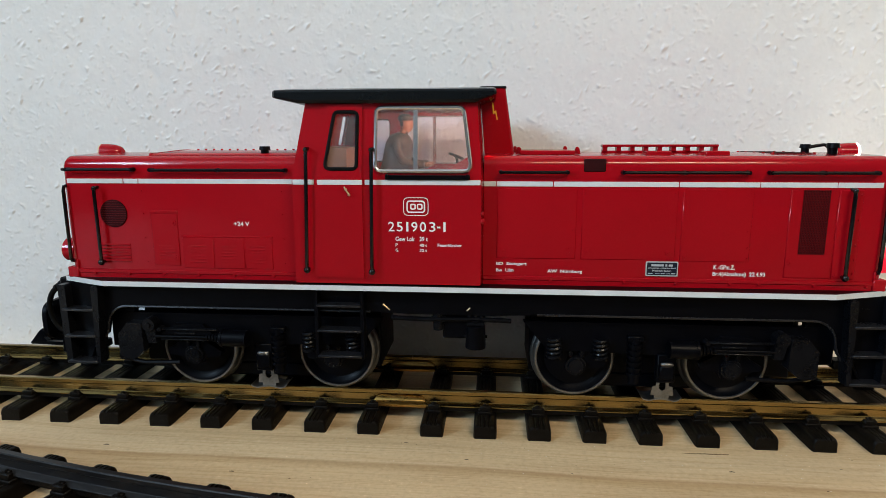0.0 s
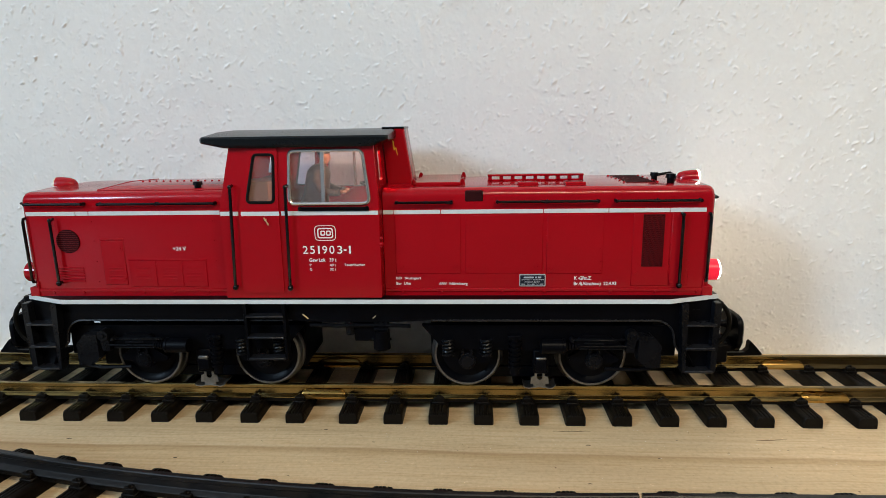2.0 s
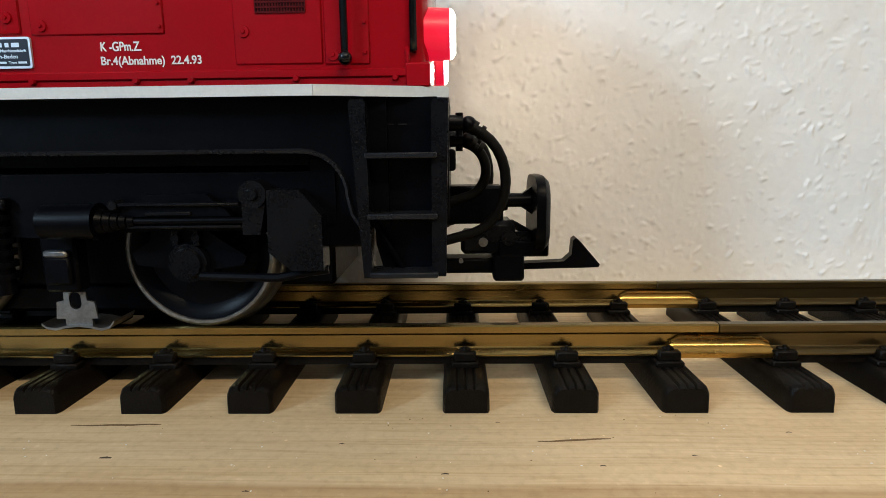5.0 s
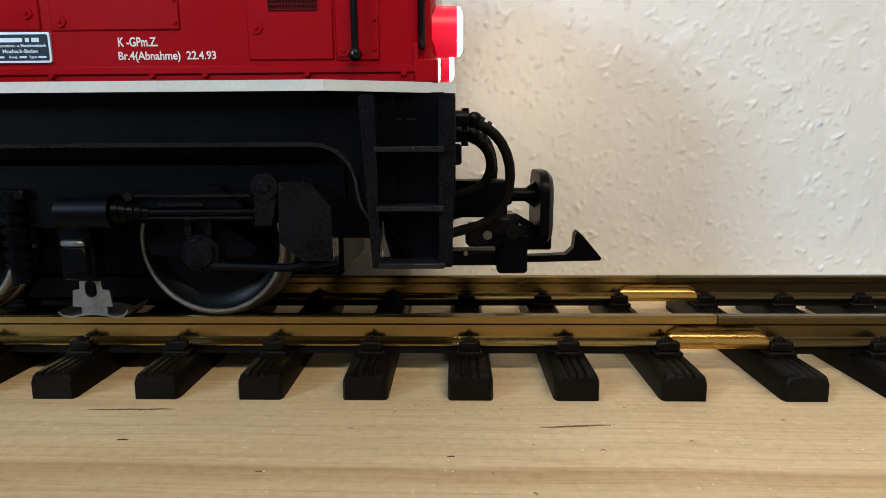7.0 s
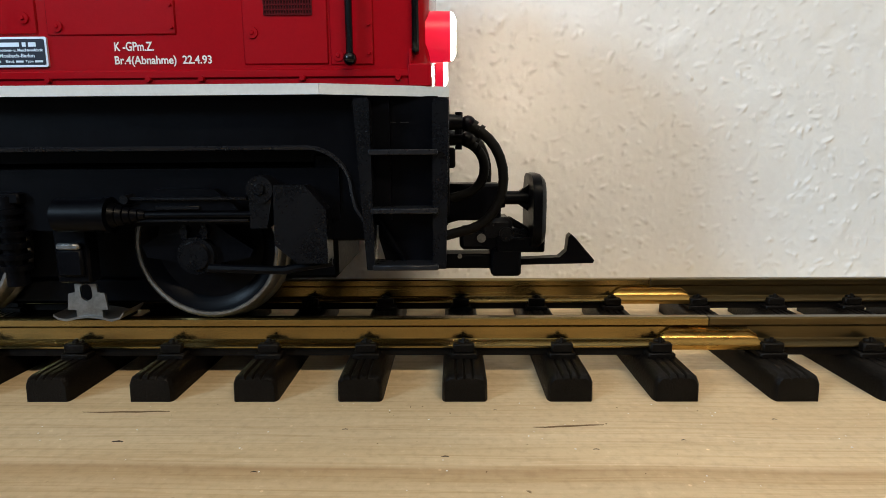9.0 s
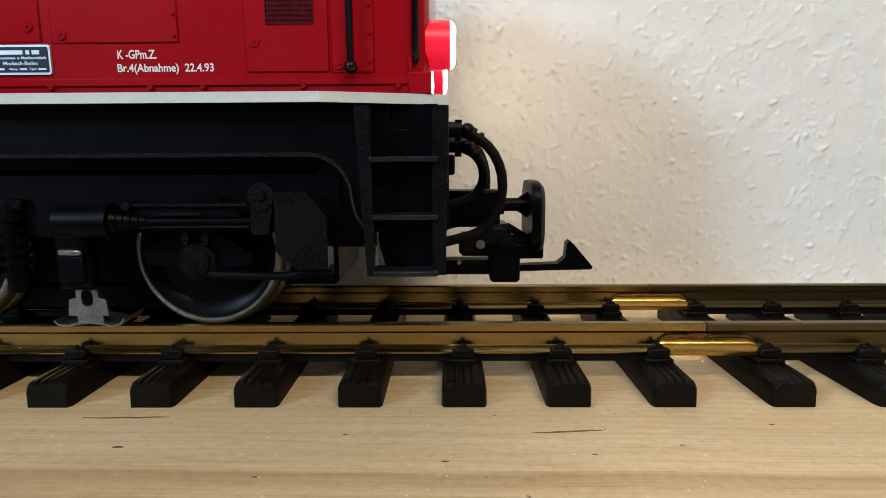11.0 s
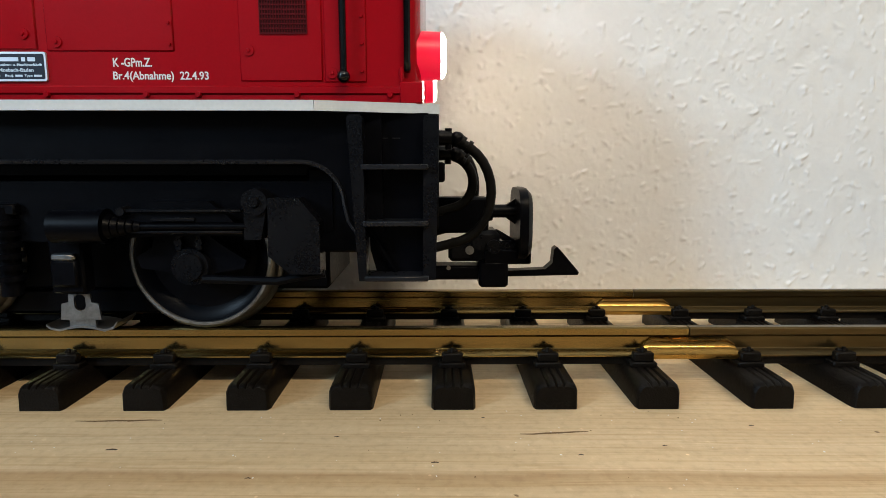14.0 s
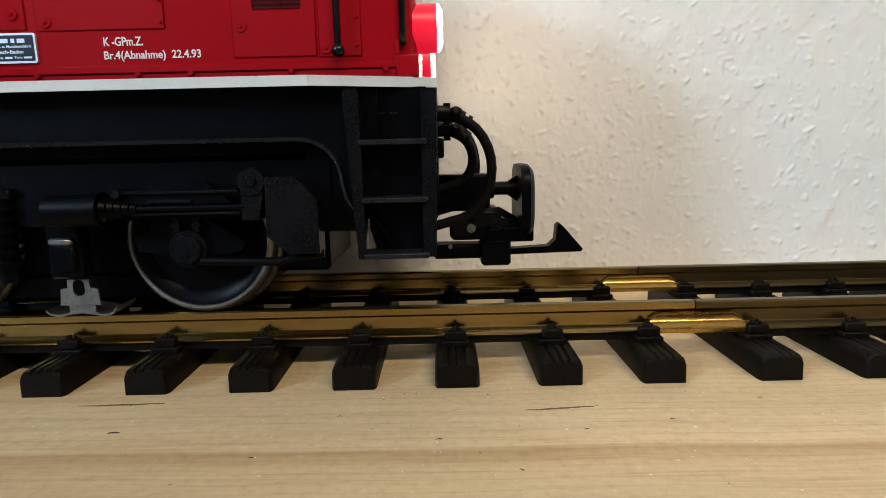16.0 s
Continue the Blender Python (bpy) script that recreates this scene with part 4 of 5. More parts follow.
# roof
ROOF_L, ROOF_R = -351.5, -250.6
bm = bmesh.new()
outline = [(-39.0, 160.9), (-45.6, 161.4), (-46.6, 162.6), (-46.8, 166.2), (-46.0, 167.2), (-24, 169.6), (0, 170.4)]
outline += [(-y, z) for y, z in reversed(outline[:-1])]
rings = []
for x, k, rise in ((ROOF_L, 0.965, 0.62), (ROOF_L + 1.2, 0.99, 0.56), (ROOF_L + 12.5, 1, 0), (ROOF_R - 9.5, 1, 0), (ROOF_R - 1.2, 0.99, 0.72), (ROOF_R, 0.965, 0.8)):
    rings.append([bm.verts.new((x, y * k, 165.6 + (z - 165.6) * ((1 - rise) if z < 165.6 else 0.8 if k < 0.98 else 1))) for y, z in outline])
n = len(outline)
for p, q in zip(rings, rings[1:]):
    for i in range(n):
        bm.faces.new((p[i], p[(i + 1) % n], q[(i + 1) % n], q[i]))
bm.faces.new(rings[0])
bm.faces.new(rings[-1])
part("cab_roof", bm, ROOFBLACK, loco, "overhanging black cab roof", sharp=22)

# exhaust trunk in front of the cab
bm = bmesh.new()
lo = [(-255.9, 137.0), (-241.0, 137.0), (-246.0, 170.0), (-258.0, 170.0), (-258.0, 162.6)]
prism(bm, lo, "y", -12.5, 12.5)
bmesh.ops.bevel(bm, geom=[e for e in bm.edges if e.verts[0].co.x > -250 and e.verts[1].co.x > -250 and abs(e.verts[0].co.z - e.verts[1].co.z) > 5], offset=1.6, segments=3, affect="EDGES", profile=0.5)
trunk = part("exhaust_trunk", bm, RED, loco, "red sloping exhaust trunk")
bm = bmesh.new()
box(bm, -258.6, -245.6, -13.0, 13.0, 169.9, 171.1, 0.4)
part("trunk_cap", bm, ROOFBLACK, trunk, "flat black cap")
bm = bmesh.new()
prism(bm, [(-252.6, 163.2), (-252.0, 163.1), (-251.4, 159.0), (-250.5, 159.5), (-249.6, 155.0), (-250.2, 155.0), (-250.9, 158.2), (-252.0, 157.6)], "y", -12.75, -12.4)
part("warning_flash", bm, YELLOW, trunk, "small yellow lightning flash")

# inside the cab
bm = bmesh.new()
box(bm, -342, -321.6, -30, -8, 101.5, 142.0, 1.5, 2)
part("cupboard", bm, TAN, cab, "tan cupboard inside the cab")
bm = bmesh.new()
box(bm, -344, -337, 8, 32, 101.5, 140.5, 1.0, 2)
part("cupboard", bm, TAN, cab, "tan cupboard inside the cab")
bm = bmesh.new()
prism(bm, [(-276, 101.5), (-258, 101.5), (-258, 137), (-264, 137), (-274, 131)], "y", -22, 22)
desk = part("control_desk", bm, RED, loco, "red driver's control desk")
bm = bmesh.new()
tube(bm, [(-271 + 3.5 * math.cos(a), 0 + 5 * math.sin(a), 137 - 1.4 * math.cos(a)) for a in (2 * math.pi * k / 18 for k in range(18))], 0.6, 6, True)
rod(bm, (-270, 0, 132), (-271, 0, 137), 0.7, 0.7, 8)
part("control_wheel", bm, BLACK, desk, "small black control wheel")
bm = bmesh.new()
ball(bm, (-261.0, -28.5, 159.0), 2.0)
part("cab_bulb", bm, BULB, cab, "glowing cab light bulb")
point_lamp("cab_bulb_light", (-0.2635, -0.0220, 0.1585), 0.002, 0.085, (1.0, 0.70, 0.46))

# driver figure: one plain shape
bm = bmesh.new()
ball(bm, (-306.5, 8, 120), 10.0, (0.85, 1.0, 1.5))
rod(bm, (-306.5, 8, 118), (-302.0, 8, 144), 8.6, 7.4, 18)
ball(bm, (-302.0, 8, 143.5), 7.8, (0.9, 1.2, 0.75))
rod(bm, (-300.4, 8, 147), (-298.6, 8, 152), 2.4, 2.2, 12)
ball(bm, (-298.0, 8, 153.4), 3.7, (0.98, 0.85, 1.2))
ball(bm, (-298.6, 8, 156.6), 4.2, (1.0, 0.95, 0.6))
ball(bm, (-294.5, 8, 152.8), 0.8)
for s in (-1, 1):
    tube(bm, [(-302, 8 + s * 8.0, 145), (-301.5, 8 + s * 10.5, 140), (-299.0, 8 + s * 11, 134.5), (-293, 7 + s * 8, 132.2), (-287.5, 5 + s * 6, 132.2)], 2.3, 10)
    ball(bm, (-285.6, 5 + s * 5.5, 132.4), 1.7, (1.3, 0.9, 0.8))
figure = solid("driver_figure", bm, DOLL, "small painted figure in a brown-grey jacket inside the cab", "figurine")
figure.data.materials.append(material("figure_pink", (0.42, 0.19, 0.11), 0.5))
figure.data.materials.append(material("figure_dark", (0.05, 0.04, 0.04), 0.5))
for p in figure.data.polygons:
    top = (p.center.z + figure.location.z) * 1000
    ahead = (p.center.x + figure.location.x) * 1000
    p.material_index = 2 if top > 155.6 or (top > 152.5 and ahead < -299.6) else 1 if top > 149.0 or ahead > -287.4 else 0


# ---- lettering ----
for mark, a, b in (("2", 0.0, 9.4), ("5", 12.9, 21.8), ("1", 27.2, 30.4), ("9", 34.8, 43.9), ("0", 47.6, 56.8), ("3", 61.6, 70.8), ("-", 73.2, 78.2), ("1", 82.6, 86.0)):
    z0, z1 = (105.3, 106.1) if mark == "-" else (103.7, 108.1)
    lettering("running_number", mark, -299.5 + a * 0.309, -299.5 + b * 0.309, z0, z1, -45.75, cab, None, 0.006)
lettering("small_print", "Gew Lok", -296.2, -287.2, 99.2, 101.2, -45.7, cab)
lettering("small_print", "39 t", -285.0, -281.2, 99.2, 101.2, -45.7, cab)
lettering("small_print", "P", -296.2, -295.2, 96.6, 98.0, -45.7, cab)
lettering("small_print", "40 t", -285.0, -281.6, 96.6, 98.0, -45.7, cab)
lettering("small_print", "G", -296.2, -295.0, 94.2, 95.6, -45.7, cab)
lettering("small_print", "32 t", -285.0, -281.6, 94.2, 95.6, -45.7, cab)


def bar(name, x0, x1, z0, z1, y, parent, mat):
    bm = bmesh.new()
    box(bm, x0, x1, y - 0.06, y + 0.2, z0, z1)
    return part(name, bm, mat, parent)


lettering("small_print", "Feuerlöscher", -276.6, -265.4, 96.7, 98.1, -45.7, cab)


def ring_plate(x0, x1, z0, z1, r, w, y, parent, mat, name):
    bm = bmesh.new()
    o = rounded([(x0, z0), (x1, z0), (x1, z1), (x0, z1)], r)
    i = rounded([(x0 + w, z0 + w), (x1 - w, z0 + w), (x1 - w, z1 - w), (x0 + w, z1 - w)], max(r - w, 0.3))
    pierced(bm, o, [i], lambda a, b: (a, y - 0.06, b), lambda a, b: (a, y + 0.2, b))
    return part(name, bm, mat, parent)


ring_plate(-292.4, -280.8, 111.0, 119.4, 2.4, 0.3, -45.7, cab, PRINT, "emblem_ring")
ring_plate(-290.9, -282.3, 112.3, 118.0, 1.6, 0.62, -45.7, cab, PRINT, "emblem_frame")
for a in (-289.2, -286.1):
    ring_plate(a, a + 2.6, 113.8, 116.5, 0.8, 0.6, -45.7, cab, PRINT, "emblem_mark")
lettering("small_print", "BD  Stuttgart", -249.6, -235.4, 86.6, 88.4, -37.85, right_hood)
lettering("small_print", "Bw  Ulm", -249.6, -241.4, 83.8, 85.4, -37.85, right_hood)
lettering("small_print", "AW  Nürnberg", -225.6, -209.4, 83.2, 85.2, -37.85, right_hood)
lettering("small_print", "K -GPm.Z.", -150.2, -140.8, 86.4, 88.5, -37.85, right_hood)
lettering("small_print", "Br.4(Abnahme)  22.4.93", -150.4, -127.2, 82.8, 85.3, -37.85, right_hood)
lettering("small_print", "+24 V", -376.7, -368.9, 104.2, 106.4, -37.85, left_hood)
bm = bmesh.new()
plate_rim = rounded([(-180.6, 82.9), (-166.1, 82.9), (-166.1, 89.8), (-180.6, 89.8)], 0.6)
prism(bm, plate_rim, "y", -38.3, -37.5)
plate = part("maker_plate", bm, PLATERIM, loco, "blue-black maker's plate with a white rim")
bm = bmesh.new()
prism(bm, rounded([(-180.1, 83.4), (-166.6, 83.4), (-166.6, 89.3), (-180.1, 89.3)], 0.4), "y", -38.36, -38.2)
part("plate_field", bm, PLATEBLACK, plate)
for x0, x1 in ((-178.2, -172.6), (-171.9, -171.0), (-170.4, -168.6)):
    bar("plate_print", x0, x1, 87.55, 88.5, -38.38, plate, PLATERIM)
lettering("plate_print", "Lokomotiven- u. Maschinenfabrik", -179.6, -167.0, 86.45, 87.1, -38.38, plate, PLATERIM, 0.02)
lettering("plate_print", "Mosbach-Baden", -177.6, -169.2, 85.1, 85.95, -38.38, plate, PLATERIM, 0.015)
lettering("plate_print", "Bauj.", -176.2, -174.1, 83.8, 84.5, -38.38, plate, PLATERIM, 0.015)
lettering("plate_print", "Type", -171.5, -169.6, 83.8, 84.5, -38.38, plate, PLATERIM, 0.015)
for x0, x1 in ((-179.5, -177.4), (-173.7, -172.0), (-169.2, -167.3)):
    bar("plate_print", x0, x1, 83.95, 84.4, -38.38, plate, PLATERIM)


# ---- frame and running gear ----
bm = bmesh.new()
plan = [(-467, -36.5), (-441, -46.5), (-100.1, -46.5), (-71, -36.5), (-71, 36.5), (-100.1, 46.5), (-441, 46.5), (-467, 36.5)]
prism(bm, plan, "z", 75.4, 77.6)
deck = part("footplate", bm, BLACK, loco, "black footplate with a white painted edge")
for a, b in zip(plan, plan[1:] + plan[:1]):
    if abs(a[0] - b[0]) < 1:
        continue
    bm = bmesh.new()
    d = Vector((b[0] - a[0], b[1] - a[1])).normalized()
    nrm = Vector((d.y, -d.x)) * 0.3
    prism(bm, [(a[0] + nrm.x, a[1] + nrm.y), (b[0] + nrm.x, b[1] + nrm.y), (b[0] - nrm.x * 0.5, b[1] - nrm.y * 0.5), (a[0] - nrm.x * 0.5, a[1] - nrm.y * 0.5)], "z", 75.3, 77.7)
    part("white_edge", bm, WHITE, deck, "white painted footplate edge")

# frame plates with arches over the bogies
for s in (-1, 1):
    bm = bmesh.new()
    pts = [(-455, 75.4), (-455, 46), (-448.5, 46), (-445.4, 49)]
    pts += arc((-434, 53), 10.5, 180, 90, 6)
    pts += [(-310, 63.5), (-290, 62.5), (-250, 62.5), (-230, 63.5)]
    pts += arc((-105, 53), 10.5, 90, 0, 6)
    pts += [(-93.6, 49), (-90.5, 46), (-85, 46), (-85, 75.4)]
    prism(bm, pts[::-1], "y", s * 38.0, s * 40.2)
    part("frame_plate", bm, BLACK, loco, "black frame plate with a rounded arch")
    bm = bmesh.new()
    lip = [(-230, 63.5)] + arc((-105, 53), 10.5, 90, 0, 8) + [(-93.6, 49), (-91, 45)]
    tube(bm, [(x, s * 40.3, z) for x, z in lip], 0.6, 6)
    part("arch_lip", bm, SHINYEDGE, loco)
    bm = bmesh.new()
    lip = [(-448, 46), (-445.4, 49)] + arc((-434, 53), 10.5, 180, 90, 8) + [(-310, 63.5)]
    tube(bm, [(x, s * 40.3, z) for x, z in lip], 0.6, 6)
    part("arch_lip", bm, SHINYEDGE, loco)
bm = bmesh.new()
box(bm, -458, -80, -30, 30, 60, 75.5)
part("frame_core", bm, BLACK, loco, "black underframe")
# Added dark plates keep the bright wall from showing through under the frame.
for a, b, y0, y1, z in ((-460, -440, 20, 31, 37), (-100, -80, 20, 31, 37), (-105, -91, -34, -30, 40), (-447.5, -434, -34, -30, 40)):
    bm = bmesh.new()
    box(bm, a, b, y0, y1, z, 62, 0.6)
    part("gap_plate", bm, BLACK, loco, "black plate added to close a gap under the frame")


def ladder(x0, x1, o, s):
    """Steps at a corner: two posts and three treads."""
    bm = bmesh.new()
    yo, yi = s * 45.2, s * 38.8
    inner, outer = (x0, x1) if o > 0 else (x1, x0)
    prism(bm, [(inner + o * 2.0, 75.4), (outer - o * 2.0, 75.4), (outer - o * 2.0, 35.6), (inner + o * 4.2, 35.6), (inner + o * 2.6, 41.5)], "y", yi - s * 2.5, yi)
    lad = part("step_ladder", bm, BLACK, loco, "black corner steps")
    bm = bmesh.new()
    prism(bm, [(inner - o * 1.9, 73.9), (inner - o * 1.3, 74.6), (inner + o * 1.3, 74.6), (inner + o * 1.8, 73.9), (inner + o * 2.3, 34.6), (inner + o * 0.4, 34.6)], "y", yi, yo)
    part("post", bm, BLACKEDGE, lad)
    bm = bmesh.new()
    prism(bm, [(outer - o * 3.2, 73.9), (outer - o * 2.7, 74.6), (outer + o * 0.1, 74.6), (outer + o * 0.6, 73.9), (outer - o * 0.2, 34.6), (outer - o * 3.4, 34.6)], "y", yi, yo - s * 1.5)
    part("post", bm, BLACKEDGE, lad)
    for z in (62.3, 48.7, 35.2):
        bm = bmesh.new()
        k = (75.4 - z) / 41.4
        a, b = sorted((inner + o * (1.2 + 0.6 * k), outer - o * 2.0))
        box(bm, a, b, yo + s * 0.6, yo - s * 8.0, z - 0.6, z + 0.7, 0.25)
        part("tread", bm, SHINYEDGE, lad)
    bm = bmesh.new()
    tube(bm, [(inner + o * 2.2, yo - s * 4, 47.5), (inner + o * 6.5, yo - s * 5, 40), (inner + o * 9, yo - s * 6, 35.5)], 0.7, 6)
    part("brace", bm, BLACK, lad)


for s in (-1, 1):
    ladder(-91.0, -71.6, 1, s)
    ladder(-466.6, -447.0, -1, s)
    # steps under the cab door
    bm = bmesh.new()
    box(bm, -335.6, -313.2, s * 38.4, s * 39.4, 74.0, 75.4)
    steps = part("cab_steps", bm, BLACK, loco, "black steps below the cab door")
    for x in (-335.6, -313.2):
        bm = bmesh.new()
        box(bm, x - 0.9, x + 0.9, s * 39, s * 44.6, 40.5, 75.4, 0.2)
        part("post", bm, BLACK, steps)
    for z in (67.3, 54.8, 42.0):
        bm = bmesh.new()
        box(bm, -335, -313.6, s * 39.5, s * 46.2, z - 0.6, z + 0.6, 0.25)
        part("tread", bm, SHINYEDGE, steps)


# wheels
def wheel_set(x):
    for s in (-1, 1):
        bm = bmesh.new()
        c = Vector((x, 0, 37.6))

        def spin(b, prof, seg=48):
            rings = []
            for y, r in prof:
                rings.append([b.verts.new((c.x + max(r, 0.01) * math.cos(a), s * y, c.z + max(r, 0.01) * math.sin(a))) for a in (2 * math.pi * k / seg for k in range(seg))])
            for p, q in zip(rings, rings[1:]):
                for k in range(seg):
                    b.faces.new((p[k], p[(k + 1) % seg], q[(k + 1) % seg], q[k]))
            b.faces.new(rings[0])
            b.faces.new(rings[-1])
        spin(bm, [(20.0, 2), (26.6, 5.6), (26.6, 4.9), (24.2, 6.9), (24.0, 14.6), (25.8, 17.0), (26.0, 18.5), (20.0, 18.5)])
        wheel = part("wheel", bm, BLACK, loco, "black disc wheel with a bright steel tyre")
        bm = bmesh.new()
        spin(bm, [(19.6, 18.3), (26.2, 18.3), (26.5, 18.5), (26.5, 19.25), (26.2, 19.6), (25.2, 20.3), (22.2, 20.6), (21.6, 21.2), (20.8, 21.6), (20.0, 21.6), (19.7, 21.2)])
        part("tyre", bm, STEEL, wheel, "bright steel tyre")
    bm = bmesh.new()
    rod(bm, (x, -20.2, 37.6), (x, 20.2, 37.6), 3.2, 3.2, 16)
    part("axle", bm, BLACK, loco)


AXLES = (-404.5, -331.0, -210.0, -136.5)
for x in AXLES:
    wheel_set(x)


def bogie(xa, xb, o):
    """Side frames, springs, brake gear and pick-up shoes of one bogie; o points to the locomotive's end."""
    mid = (xa + xb) / 2
    end = xa if abs(xa - CX) > abs(xb - CX) else xb
    inn = xb if end == xa else xa
    for s in (-1, 1):
        bm = bmesh.new()
        prism(bm, [(inn - o * 26, 58.6), (inn - o * 14, 44), (inn + o * 4, 44), (mid, 43), (end - o * 4, 44.5), (end + o * 30, 44.5), (end + o * 38, 46), (end + o * 38, 58.6)], "y", s * 31.0, s * 34.6)
        frame_part = part("bogie_frame", bm, BLACK, loco, "black bogie side frame")
        for x in (end, inn):
            # horn guide and axle box
            bm = bmesh.new()
            prism(bm, [(x - 14.5, 38.6), (x - 13.5, 35.6), (x - 6, 34.4), (x - 4, 31.4), (x + 4, 31.4), (x + 6, 34.2), (x + 13.5, 35.4), (x + 14.5, 37.6), (x + 8.5, 41.5), (x + 4.5, 44.6), (x - 4.5, 44.6), (x - 8.5, 42.2)], "y", s * 28.8, s * 32.4)
            axlebox = part("axle_box", bm, BLACK, loco, "black axle box")
            bm = bmesh.new()
            rod(bm, (x, s * 32.2, 36.2), (x, s * 34.0, 36.2), 5.2, 4.9, 20)
            rod(bm, (x, s * 33.9, 36.2), (x, s * 35.0, 36.2), 3.9, 3.6, 18)
            for dx in (-2.6, 2.6):
                rod(bm, (x + dx, s * 32.4, 42.6), (x + dx, s * 34.2, 42.6), 1.3, 1.1, 8)
                box(bm, x + dx - 0.8, x + dx + 0.8, s * 31.5, s * 34.0, 40.5, 45.2, 0.2)
            part("axle_cap", bm, BLACKEDGE, axlebox)
        # leaf spring over the outer axle
        bm = bmesh.new()
        prism(bm, [(end - 14.0, 48.4), (end + 13.5, 48.4), (end + 12.0, 50.2), (end + 9.5, 51.0), (end - 9.5, 51.0), (end - 12.0, 50.2)], "y", s * 34.4, s * 38.2)
        part("spring_leaf", bm, BLACK, frame_part)
        bm = bmesh.new()
        prism(bm, [(end - 10.5, 51.0), (end + 10.0, 51.0), (end + 7.2, 53.6), (end - 7.4, 53.6)], "y", s * 34.4, s * 37.0)
        part("spring_leaf", bm, BLACK, frame_part)
        bm = bmesh.new()
        box(bm, end - 14.5, end + 16, s * 37.0, s * 39.4, 50.9, 51.8, 0.3)
        box(bm, end - 14, end + 16, s * 37.0, s * 39.0, 45.6, 46.3, 0.2)
        box(bm, end - 7, end + 4, s * 36.0, s * 38.8, 48.6, 49.6, 0.2)
        rod(bm, (end - 14, s * 36, 51.3), (end - 14, s * 40, 51.3), 1.3, 1.1, 12)
        part("spring_hanger_bar", bm, BLACKEDGE, frame_part)
        # coil springs over the inner axle
        for dx in (-11.0, 11.0):
            bm = bmesh.new()
            tube(bm, [(inn + dx + 3.0 * math.cos(t), s * 36.5 + 3.0 * math.sin(t), 40.5 + t * 0.34) for t in (k * 0.45 for k in range(70))], 0.75, 6)
            part("coil_spring", bm, BLACKEDGE, frame_part, "black coil spring")
        # brake cylinder, bellows and rod
        cx0, cx1 = mid + o * 5.5, mid + o * 17.6
        bm = bmesh.new()
        rod(bm, (cx0, s * 38.5, 47.4), (cx1, s * 38.5, 47.4), 4.2, 4.2, 22)
        rod(bm, (cx1 - o * 0.1, s * 38.5, 47.4), (cx1 + o * 1.2, s * 38.5, 47.4), 4.5, 4.5, 22)
        cyl = part("brake_cylinder", bm, BLACK, loco, "black brake cylinder")
        bm = bmesh.new()
        for k in range(5):
            x = cx1 + o * (1.4 + k * 1.7)
            rod(bm, (x, s * 38.5, 47.4), (x + o * 1.3, s * 38.5, 47.4), 3.2 - 0.42 * k, 2.6 - 0.38 * k, 14)
        rod(bm, (cx1, s * 38.5, 47.4), (end + o * 17, s * 38.5, 47.4), 0.8, 0.8, 10)
        part("brake_rod", bm, BLACK, cyl)
        # hanger bracket and sand box
        bm = bmesh.new()
        rod(bm, (end + o * 19.5, s * 33.5, 53.6), (end + o * 19.5, s * 40.2, 53.6), 3.5, 3.3, 18)
        rod(bm, (end + o * 19.5, s * 40.1, 53.6), (end + o * 19.5, s * 41.0, 53.6), 1.6, 1.2, 10)
        prism(bm, [(end + o * 16.4, 44.0), (end + o * 20.6, 44.0), (end + o * 22.6, 53.6), (end + o * 16.6, 53.6)], "y", s * 34, s * 39.2)
        part("hanger", bm, BLACKEDGE, frame_part)
        bm = bmesh.new()
        ox = end + o * 23.0
        prism(bm, [(ox, 54.6), (ox + o * 7.6, 54.6), (ox + o * 12.6, 48.6), (ox + o * 12.6, 35.4), (ox + o * 5, 35.4), (ox - o * 0.4, 40.0)], "y", s * 33.5, s * 40.5)
        part("sand_box", bm, BLACKEDGE, frame_part, "black sand box")
        bm = bmesh.new()
        tube(bm, [(end + o * 5, s * 38, 33.8), (end + o * 24, s * 38, 33.2), (end + o * 29, s * 38, 34.2), (end + o * 36, s * 37, 35)], 1.1, 8)
        part("lever", bm, BLACK, frame_part)
        # ribbed damper beside the inner wheel
        dx = inn + o * 27.5
        bm = bmesh.new()
        rod(bm, (dx, s * 35.0, 29.0), (dx, s * 35.0, 52.0), 2.6, 2.6, 16)
        for k in range(6):
            rod(bm, (dx, s * 35.0, 33.0 + 2.9 * k), (dx, s * 35.0, 34.4 + 2.9 * k), 3.6, 3.6, 16)
        box(bm, dx - 4.0, dx + 4.0, s * 31.0, s * 37.0, 50.0, 53.0, 0.5)
        part("damper", bm, BLACK, frame_part, "black ribbed damper")
        # pick-up shoe between the wheels
        sx = mid + o * 5.8 if o > 0 else mid - 1.0 + 2.5
        bm = bmesh.new()
        box(bm, sx - 4.4, sx + 4.4, s * 31, s * 36.0, 29.5, 44, 0.6)
        box(bm, sx - 3.4, sx + 3.4, s * 35, s * 37.4, 31.5, 38.6, 0.6)
        holder = part("shoe_holder", bm, BLACK, loco, "black shoe holder")
        bm = bmesh.new()
        box(bm, sx - 3.0, sx + 3.0, s * 35.8, s * 37.6, 38.4, 40.2, 0.5)
        part("contact_tab", bm, STEEL, holder, "pale worn contact tab")
        bm = bmesh.new()
        y = s * 29.0
        hole = [(sx + 1.6 * math.cos(a), 26.0 + 1.6 * math.sin(a) + (0.9 if math.sin(a) > 0 else -0.5)) for a in (2 * math.pi * k / 16 for k in range(16))]
